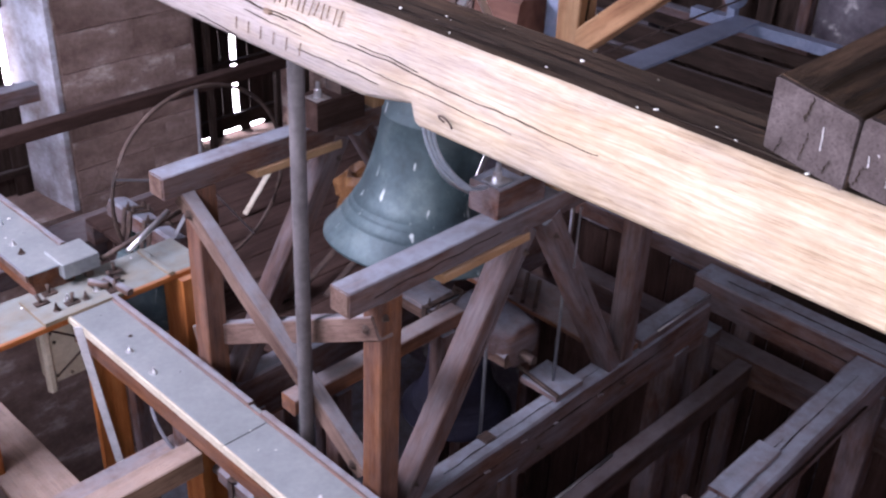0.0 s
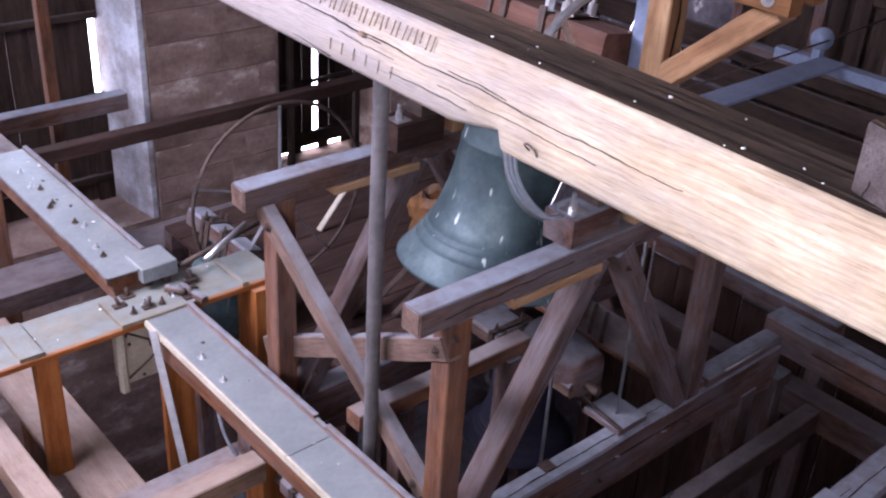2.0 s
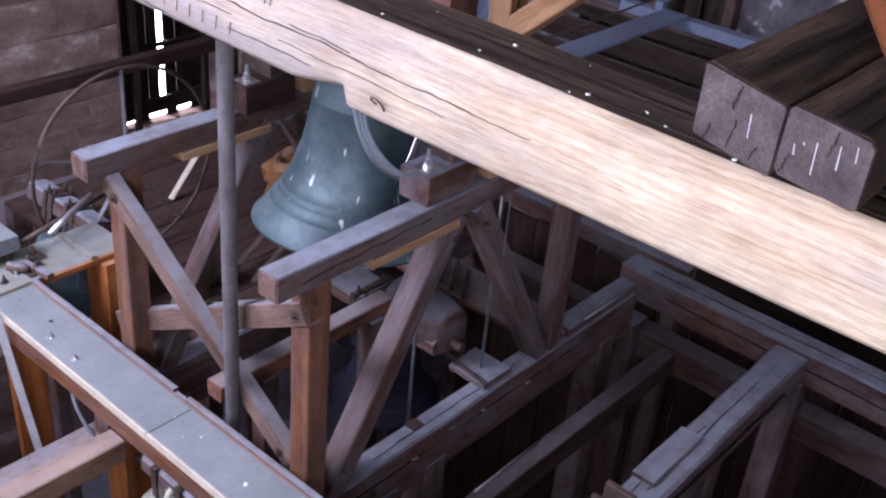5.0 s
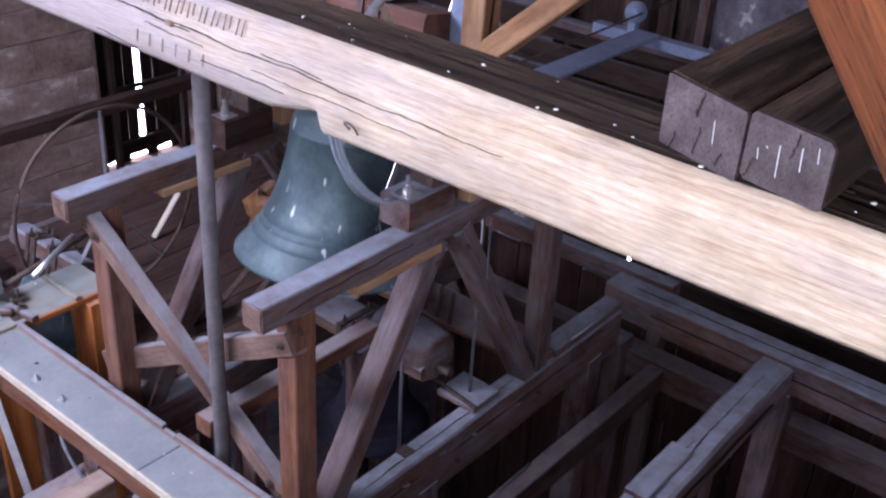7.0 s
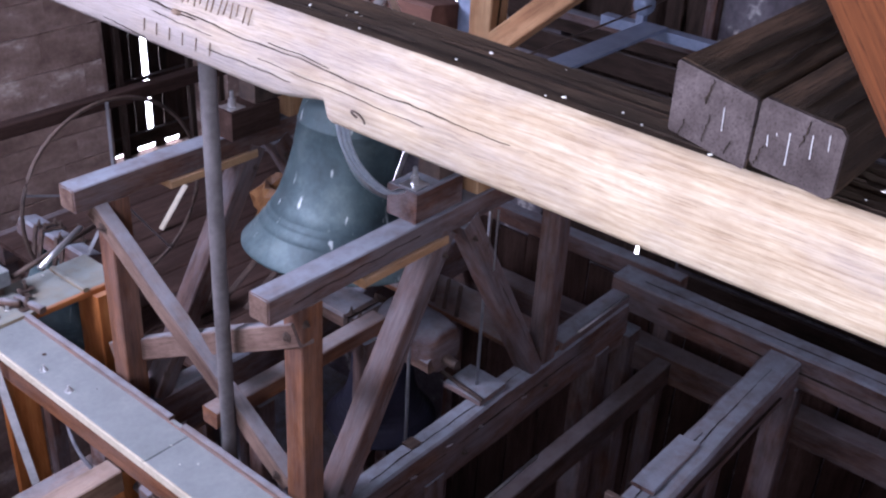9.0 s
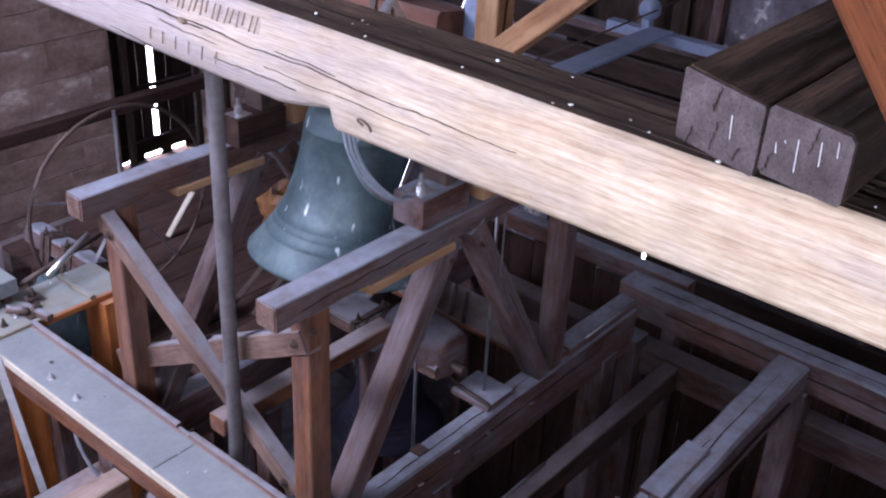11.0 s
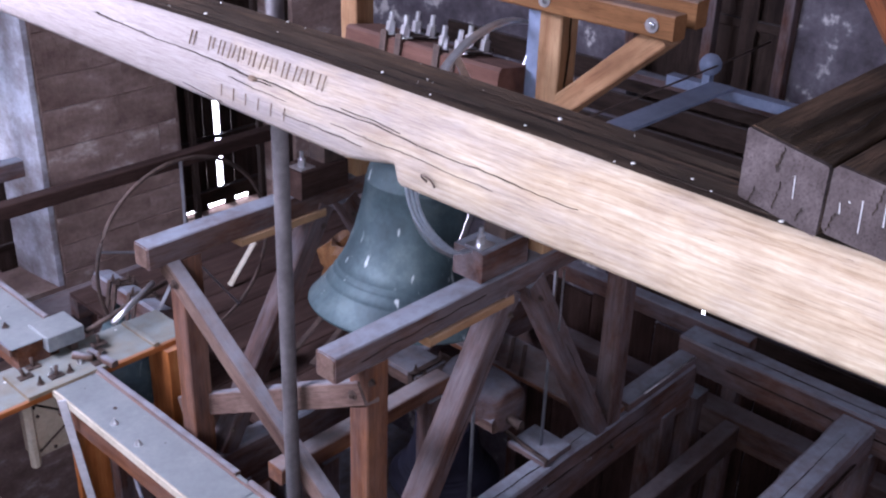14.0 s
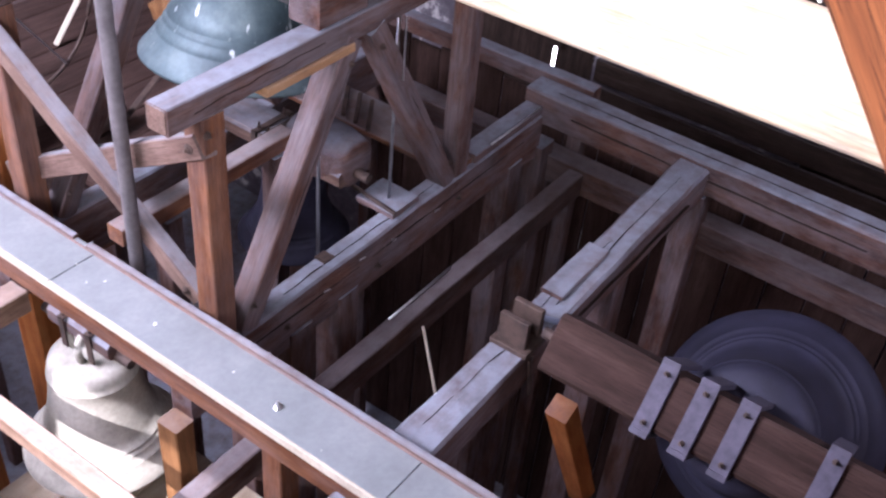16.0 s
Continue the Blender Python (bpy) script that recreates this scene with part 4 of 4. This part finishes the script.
lone_bar("steel_channel", (8.45, Y0, 2.12), (8.45, 4.95, 2.12), 0.12, 0.10, BLUESTEEL, "blue-grey painted steel channel before the louvre", "channel", n=6, wob=0, ch=0.003)
for z in [0.32 * k - 0.93 for k in range(9)]:
    y1 = 8.8 if z > 0.3 else 4.22
    lone_bar("slat", (9.52, Y0, z), (9.52, y1, z), 0.05, 0.27, LOUVRE, "dark horizontal timber before the louvre", "slat", "horizontal timbers before the louvre", n=4)

# ---- more of the frame ----
lone_bar("lapped_piece", (5.6, YA, 0.592), (6.54, YA, 0.592), 0.16, 0.075, OLD, "short dark oak piece lapped on the sill", "timber", n=6, wob=0.008)
tagged(rod("steel_strip", [(5.8, 3.262, 0.635), (6.5, 3.262, 0.638)], 0.008, ZINC), "bright steel strip along the lapped piece", "strip")
lone_bar("short_beam", (3.02, 4.12, 0.95), (4.5, 4.12, 0.95), 0.13, 0.12, RED, "brown short beam behind the trestle post", "beam")
for x, y in ((3.4, 4.1), (4.35, 4.1)):
    lone_bar("short_post", (x, y, Z0), (x, y, 0.885), 0.13, 0.13, OLD, "dark oak post under the short beam", "post", up=(0, 1, 0))
lone_bar("tan_rail", (1.98, 0.9, 0.44), (1.98, 4.65, 0.44), 0.11, 0.12, WARM, "pale tan rail below the gangway girder", "rail", n=10)
for x, z0, z1, y in ((4.785, 0.55, 2.11, 3.44), (4.045, 0.55, 2.11, 3.44)):
    e = thing("pull_rod", (x, y, z0), "thin iron pull rod from the trestle down to the sill", "rod", "pull rods on the trestle")
    rod("shaft", [(x, y, z0 - 0.1), (x, y, z1 + 0.04)], 0.011, STEEL, e)
    bar("foot_plate", (x - 0.05, y - 0.06, z0 + 0.008), (x + 0.04, y - 0.06, z0 + 0.008), 0.10, 0.015, IRON, e, n=1)
tagged(rod("slack_cable", curve_pts((4.6, 3.3, 2.1), (4.55, 3.25, 1.9), (4.52, 3.27, 1.8), (4.55, 3.28, 1.72)), 0.006, IRON), "short slack cable hanging from the trestle", "cable")

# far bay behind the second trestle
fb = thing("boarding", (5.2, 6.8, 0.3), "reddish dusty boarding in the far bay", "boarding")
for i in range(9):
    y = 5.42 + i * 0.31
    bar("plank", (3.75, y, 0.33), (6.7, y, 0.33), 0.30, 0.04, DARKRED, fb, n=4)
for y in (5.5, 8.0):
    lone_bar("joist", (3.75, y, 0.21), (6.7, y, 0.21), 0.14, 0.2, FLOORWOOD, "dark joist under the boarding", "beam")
    for x in (4.0, 6.4):
        lone_bar("joist_post", (x, y, Z0), (x, y, 0.115), 0.14, 0.14, OLD, "dark oak post under the joist", "post", up=(0, 1, 0))
for k, (a, b, c) in enumerate((((4.84, 7.12, 0.38), (5.17, 7.16, 0.70), CREAM), ((5.91, 6.89, 0.38), (5.95, 6.72, 0.62), CREAM), ((4.3, 5.7, 0.40), (5.4, 6.0, 0.72), IRON), ((4.5, 5.55, 0.40), (5.6, 5.85, 0.72), IRON))):
    lone_bar("leaning_lath", a, b, 0.06, 0.02, c, "pale lath leaning in the far bay" if c is CREAM else "dark iron flat leaning in the far bay", "lath", "laths in the far bay", n=3)
mo = thing("motor", (4.2, 5.75, 0.35), "dark grey drive motor standing on the boarding", "motor")
part("body", lathe_bm([(0.001, -0.17), (0.09, -0.17), (0.11, -0.14), (0.11, 0.14), (0.09, 0.17), (0.03, 0.175), (0.03, 0.23), (0.001, 0.23)], 24), IRON, mo, "", Matrix.Translation((4.2, 5.75, 0.52)) @ Matrix.Rotation(radians(90), 4, "Y"), True)
box("foot", (4.08, 5.66, 0.352), (4.32, 5.84, 0.42), IRON, mo)
box("terminal_box", (4.14, 5.70, 0.62), (4.26, 5.80, 0.70), BLUESTEEL, mo)
wd = thing("wooden_stub", (5.55, 6.2, 0.35), "ragged brown wooden stub on the boarding", "block")
stub_bm = lathe_bm([(0.001, 0.0), (0.22, 0.0), (0.27, 0.08), (0.28, 0.18), (0.23, 0.3), (0.26, 0.42), (0.24, 0.52), (0.16, 0.60), (0.10, 0.56), (0.06, 0.40), (0.001, 0.38)], 22)
for v in stub_bm.verts:
    d = noise.noise_vector(v.co * 6.0) * 0.07 + noise.noise_vector(v.co * 17.0) * 0.03
    v.co += Vector((d.x, d.y, d.z * (0.2 if v.co.z < 0.05 else 1.0)))
part("block", stub_bm, AGED, wd, "", Matrix.Translation((5.49, 6.2, 0.35)))
# rope wheel of the far bell
rw = thing("far_rope_wheel", (4.1, 6.6, 0.35), "dark thin rope wheel with spokes in the far bay", "wheel")
rod("rim", [(4.1 + 0.80 * math.cos(a), 6.6, 1.17 + 0.80 * math.sin(a)) for a in [2 * math.pi * k / 48 for k in range(49)]], 0.016, IRON, rw)
for k in range(5):
    a = 0.3 + k * 2 * math.pi / 5
    bar("spoke", (4.1, 6.6, 1.17), (4.1 + 0.79 * math.cos(a), 6.6, 1.17 + 0.79 * math.sin(a)), 0.008, 0.04, STEEL, rw, up=(0, 1, 0), n=1, wob=0, ch=0.001)
tagged(rod("hose", curve_pts((2.75, 5.0, 0.1), (2.6, 5.2, 0.4), (2.75, 5.4, 0.6), (3.0, 5.5, 0.62)), 0.014, RUBBER), "grey hose looping under the girder", "hose")


# ---- cracks, straps and small pieces ----
def seam(parent, p0, p1, normal, width, n=40, sway=0.012):
    """A ragged drying crack on a timber's face from p0 to p1."""
    p0, p1, nn = Vector(p0), Vector(p1), Vector(normal)
    d = p1 - p0
    side = d.normalized().cross(nn)
    bm = bmesh.new()
    L, R_ = [], []
    for i in range(n + 1):
        t = i / n
        p = p0 + d * t + side * (sway * noise.noise(p0 * 9 + Vector((t * 6, 0, 0))) + 0.003 * noise.noise(p0 * 5 + Vector((t * 40, 0, 0)))) + nn * 0.004
        hw = width * (0.15 + abs(noise.noise(p0 * 3 + Vector((t * 9, 2, 0))))) * min(1, 4 * t, 4 * (1 - t))
        L.append(bm.verts.new(p + side * hw)), R_.append(bm.verts.new(p - side * hw))
    for i in range(n):
        bm.faces.new((L[i], L[i + 1], R_[i + 1], R_[i]))
    r = bmesh.ops.extrude_face_region(bm, geom=bm.faces[:])
    bmesh.ops.translate(bm, vec=nn * -0.02, verts=[v for v in r["geom"] if isinstance(v, bmesh.types.BMVert)])
    bmesh.ops.recalc_face_normals(bm, faces=bm.faces)
    return part("crack", bm, CRACK, parent)


rail = bpy.data.objects["rail_beam"]
seam(rail, (3.2, 1.96, 0.70), (4.3, 1.93, 0.70), (0, 0, 1), 0.005)
seam(rail, (4.5, 1.92, 0.70), (6.3, 1.95, 0.70), (0, 0, 1), 0.006)
seam(rail, (4.4, 1.98, 0.70), (5.3, 1.97, 0.70), (0, 0, 1), 0.003)
seam(rail, (4.6, 1.795, 0.60), (6.2, 1.795, 0.57), (0, -1, 0), 0.007)
sill = bpy.data.objects["sill_beam"]
seam(sill, (2.9, 3.258, 0.41), (6.3, 3.258, 0.42), (0, -1, 0), 0.006, 80)
seam(sill, (3.6, 3.33, 0.552), (5.2, 3.34, 0.552), (0, 0, 1), 0.005)
cap = bpy.data.objects["cap_beam"]
for x, z, dx in ((3.9, 0.42, 0.05), (4.25, 0.47, 0.06), (4.6, 0.43, 0.04), (5.1, 0.40, 0.05)):
    part("staple", rod_bm([(x, 3.256, z), (x + dx, 3.256, z - 0.01)], 0.006, 6), ZINC, sill, "small pale iron staple")
for x, z in ((3.55, 0.36), (4.45, 0.30), (5.4, 0.36)):
    bolt(sill, (x, 3.258, z), (0, -1, 0), 0.016, 0.02, IRON)
seam(cap, (6.64, 3.2, 0.742), (6.62, 0.3, 0.742), (0, 0, 1), 0.006, 80)
seam(cap, (6.53, 3.0, 0.62), (6.50, 0.6, 0.60), (-1, 0, 0), 0.005, 60)
seam(ta, (4.12, 3.268, 1.98), (3.42, 3.268, 0.80), (0, -1, 0), 0.006)
seam(ta, (2.95, 3.268, 2.18), (3.9, 3.268, 2.20), (0, -1, 0), 0.003)
seam(ta, (4.46, 3.268, 1.95), (5.2, 3.268, 0.75), (0, -1, 0), 0.004)
seam(hf, (4.47, 3.278, 2.9), (4.50, 3.278, 3.7), (0, -1, 0), 0.004)
for ob in [o for o in bpy.data.objects if o.name.startswith("roof_timber")]:
    yy = ob.location.y
    first = yy > 0.8
    slope = 0.20 if first else 0.10
    ztop = (4.218 if first else 4.196) + 0.002
    seam(ob, (2.13, yy + 0.01, ztop + 0.01 * slope), (4.6, yy + 0.03, ztop + 0.03 * slope), (0, 0, 1), 0.010, 80)
    seam(ob, (2.12, yy - 0.05, ztop - 0.05 * slope), (3.1, yy - 0.04, ztop - 0.04 * slope), (0, 0, 1), 0.005, 50)
    for dy, za, zb, w in (((0.005, 4.212, 4.15, 0.005), (0.0, 4.13, 4.06, 0.0015), (0.06, 4.10, 4.055, 0.0012), (-0.06, 4.09, 4.05, 0.0015)) if first else ((-0.02, 4.185, 4.12, 0.002), (0.075, 4.10, 4.05, 0.0025))):
        seam(ob, (2.098, yy + dy, za), (2.098, yy + dy + 0.012, zb), (-1, 0, 0), w, 18, 0.004)
    for k, dy in enumerate((-0.065, -0.03, 0.02, 0.05, 0.068)):
        if not first or k == 1:
            part("drip", rod_bm([(2.0965, yy + dy, 4.165 - 0.01 * k), (2.0965, yy + dy - 0.003, 4.165 - 0.035 - 0.03 * (k % 3))], 0.0011, 5), GALV, ob, "pale dropping streak")
seam(tie, (BX + 0.17, 2.5, tie_section(2.5)[1] - 0.012), (BX + 0.20, 0.6, tie_section(0.6)[1] - 0.012), (0, 0, 1), 0.014, 110)
seam(tie, (BX + 0.10, 3.6, tie_section(3.6)[1] - 0.010), (BX + 0.12, 1.9, tie_section(1.9)[1] - 0.010), (0, 0, 1), 0.009, 90)
seam(tie, (BX + 0.09, 1.6, tie_section(1.6)[1] - 0.010), (BX + 0.07, 0.2, tie_section(0.2)[1] - 0.010), (0, 0, 1), 0.007, 80)
seam(bpy.data.objects["leaning_brace"], (1.345, 0.75, 5.17), (1.345, -0.1, 4.02), (-1, 0, 0), 0.005, 60)

# bearing of the dark bell on the split rail
be = thing("iron_bearing", (4.08, 1.93, 0.70), "rusty iron bearing strapped to the split rail", "bearing")
box("base", (3.96, 1.80, 0.70), (4.22, 2.05, 0.735), IRON, be)
box("cheek", (3.99, 1.83, 0.735), (4.03, 2.02, 0.93), IRON, be)
box("cheek", (4.14, 1.83, 0.735), (4.18, 2.02, 0.93), IRON, be)
bar("strap", (4.28, 2.07, 0.72), (4.36, 1.78, 0.72), 0.05, 0.014, BLUESTEEL, be, n=2, wob=0)
bar("strap", (4.0, 1.785, 0.70), (4.06, 1.785, 0.36), 0.05, 0.012, IRON, be, up=(0, 1, 0), n=2, wob=0)
lone_bar("raking_prop", (4.45, 1.72, -0.05), (5.25, 1.72, -1.7), 0.16, 0.16, ORANGE, "orange-brown raking prop below the dark bell", "prop", up=(0, 1, 0))
lone_bar("end_beam", (6.93, 3.0, 0.66), (6.93, 5.6, 0.66), 0.13, 0.16, OLD, "dusty dark beam beyond the sills", "beam")
lone_bar("end_post", (6.93, 5.3, Z0), (6.93, 5.3, 0.58), 0.13, 0.13, OLD, "dark post under the end beam", "post", up=(0, 1, 0))
lone_bar("end_post", (6.93, 3.1, Z0), (6.93, 3.1, 0.58), 0.13, 0.13, OLD, "dark post under the end beam", "post", up=(0, 1, 0))
tagged(rod("steel_strip", [(4.24, 2.975, 0.118), (4.95, 2.98, 0.118)], 0.010, ZINC), "bright steel strip lying on the deep beam", "strip")
tagged(rod("thin_lath", [(4.33, 2.76, 0.12), (4.04, 2.36, -0.30)], 0.010, CREAM), "thin pale lath leaning on the deep beam", "lath")

# window frame and pulley on the east side
for y in (4.36, 5.18, 6.1):
    lone_bar("window_post", (9.52, y, 1.78), (9.52, y, 3.9), 0.12, 0.11, OLD, "dark brown upright of the louvre frame", "post", "uprights of the louvre frame", up=(0, 1, 0))
lone_bar("window_sill", (9.46, 4.2, 1.72), (9.46, 6.3, 1.72), 0.16, 0.09, OLD, "dark brown sill of the louvre frame", "sill", n=4)
pu = thing("pulley", (8.42, 4.54, 2.17), "small blue-grey pulley wheel on the steel channel", "pulley")
sheave_pose = Vector((-0.78, -0.50, 0.30)).to_track_quat("Z", "Y").to_matrix().to_4x4()
sheave_pose.translation = (8.40, 4.52, 2.36)
part("sheave", lathe_bm([(0.001, -0.03), (0.03, -0.035), (0.035, -0.02), (0.10, -0.025), (0.085, 0.0), (0.10, 0.025), (0.035, 0.02), (0.03, 0.045), (0.001, 0.045)], 28), BLUESTEEL, pu, "blue-grey grooved wheel", sheave_pose, True)
box("bracket", (8.38, 4.50, 2.165), (8.46, 4.58, 2.33), BLUESTEEL, pu)
rod("cable", [(5.0, 4.4, 2.34), (8.42, 4.46, 2.36), (9.48, 4.5, 2.38)], 0.009, IRON, pu)

# droppings and dust lumps on the gangway and walkway
random.seed(11)
for ob, x0, x1, y0, y1, z in ((gw, 2.58, 2.85, 1.0, 6.0, 0.903), (uw, 2.47, 2.8, 6.6, 8.6, 1.103), (cw, 1.5, 3.6, 5.98, 6.35, 0.895)):
    for i in range(12):
        bm = bmesh.new()
        r = random.choice((0.005, 0.007, 0.010, 0.016))
        bmesh.ops.create_icosphere(bm, subdivisions=1, radius=r)
        for v in bm.verts:
            v.co *= random.uniform(0.6, 1.3)
            v.co.z *= 0.4
        part("dropping", bm, WHITE if i % 3 else IRON, ob, "", Matrix.Translation((random.uniform(x0, x1), random.uniform(y0, y1), z)))
# clutter on the hatch board
for k, (x, y) in enumerate(((2.46, 6.16), (2.56, 6.24), (2.62, 6.03), (2.98, 6.12), (3.05, 6.20), (2.92, 5.98))):
    sc = thing("iron_fitting", (x, y, 0.925), "small rusty iron fitting on the walkway", "fitting", "iron fittings on the walkway")
    box("base", (x - 0.05, y - 0.03, 0.926), (x + 0.05, y + 0.03, 0.94), IRON, sc)
    rod("pin", [(x, y, 0.93), (x + 0.02 * (k % 3 - 1), y + 0.02, 1.0)], 0.014, IRON, sc)
lone_bar("stop_batten", (2.97, 5.85, 0.95), (2.93, 6.12, 0.95), 0.05, 0.05, GREYWOOD, "short weathered batten at the walkway", "batten")
tagged(rod("tie_rod", [(3.0, 6.28, 1.02), (3.9, 6.5, 1.06)], 0.02, IRON), "rusty tie rod from the junction box", "rod")
tagged(rod("zinc_tube", [(3.175, 6.205, 1.05), (3.622, 6.355, 1.162)], 0.022, ZINC), "bright zinc tube rising from the walkway fittings", "tube")
chain = thing("pull_chain", (4.614, 3.255, 2.1), "thin bright pull chain hanging from the trestle beam", "chain")
for k in range(16):
    z = 2.10 - 0.027 * k
    part("link", rod_bm([(4.614, 3.258 + 0.002 * (k % 2), z), (4.614 + 0.002, 3.258, z - 0.020)], 0.006, 6), ZINC, chain)
lg = thing("yoke_drum", (4.66, 3.82, 0.86), "dusty grey round timber drum on the lower yoke", "drum")
part("drum", lathe_bm([(0.001, -0.27), (0.16, -0.27), (0.20, -0.25), (0.215, -0.05), (0.21, 0.1), (0.18, 0.25), (0.14, 0.28), (0.001, 0.28)], 28), OLD, lg, "", Matrix.Translation((4.66, 3.90, 0.86)) @ Matrix.Rotation(radians(90), 4, "X"), True)
rod("axle", [(4.66, 3.58, 0.80), (4.66, 4.3, 0.80)], 0.03, IRON, lg)
bar("saddle", (4.80, 3.62, 0.575), (4.80, 3.30, 0.575), 0.30, 0.05, OLD, lg, "flat dusty saddle board on the sill", n=3)
rod("handle", [(4.73, 3.74, 0.66), (4.71, 3.72, 0.62), (4.68, 3.50, 0.615), (4.65, 3.28, 0.615)], 0.016, IRON, lg, "bent iron handle")
rk = thing("slatted_board", (5.55, 4.2, 0.55), "red-brown board with four dark iron slats between the sills", "board")
bar("board", (5.55, 3.30, 0.575), (5.55, 5.05, 0.575), 0.42, 0.05, RED, rk, n=6)
for k in range(4):
    bar("slat", (5.40 - 0.02 * k, 4.50 - 0.14 * k, 0.615), (5.72 - 0.02 * k, 4.72 - 0.14 * k, 0.635), 0.035, 0.03, IRON, rk, n=3, ch=0.004)
# pale cable loop from the tie beam to the bearing block
cb = thing("cable_loop", (2.42, 2.42, 3.62), "pale blue plastic cable looping from the tie beam", "cable")
for k in range(3):
    d = 0.012 * (k - 1)
    way = [(2.41, 2.42, 3.70), (2.42, 2.42, 3.60), (2.80, 2.773, 3.244), (3.0, 2.894, 3.033), (3.3, 3.068, 2.786), (3.56, 3.20, 2.594), (3.86, 3.36, 2.47)]
    fine = []
    for a, b in zip(way, way[1:]):
        for q in range(4):
            fine.append(Vector(a).lerp(Vector(b), q / 4) + Vector((d, -d, d * 0.6 * math.sin(q + k))))
    for _ in range(3):
        fine = [fine[0]] + [(fine[i - 1] + fine[i] * 2 + fine[i + 1]) / 4 for i in range(1, len(fine) - 1)] + [fine[-1]]
    rod("strand", fine, 0.008, PLASTIC, cb)
rod("tie_wire", curve_pts((2.07, 2.0, 3.80), (2.05, 2.05, 3.83), (2.05, 1.96, 3.84), (2.07, 1.97, 3.79), 10), 0.003, IRON, cb)

# coursed stones of the north wall between its windows
random.seed(31)
north = bpy.data.objects["wall_north"]
z = -2.3
while z < 3.1:
    ht = random.uniform(0.3, 0.5)
    x = 4.83
    while x < 6.44:
        wd_ = min(random.uniform(0.75, 1.5), 6.47 - x)
        if 6.47 - x - wd_ < 0.2:
            wd_ = 6.47 - x
        bm = bar_bm(wd_ - 0.006, 0.05, ht - 0.007, wob=0.008, n=5, ch=0.006)
        part("stone", bm, STONE, north, "", Matrix.Translation((x + wd_ / 2, 10.405 + random.uniform(-0.005, 0.005), z + ht / 2)))
        x += wd_
    z += ht
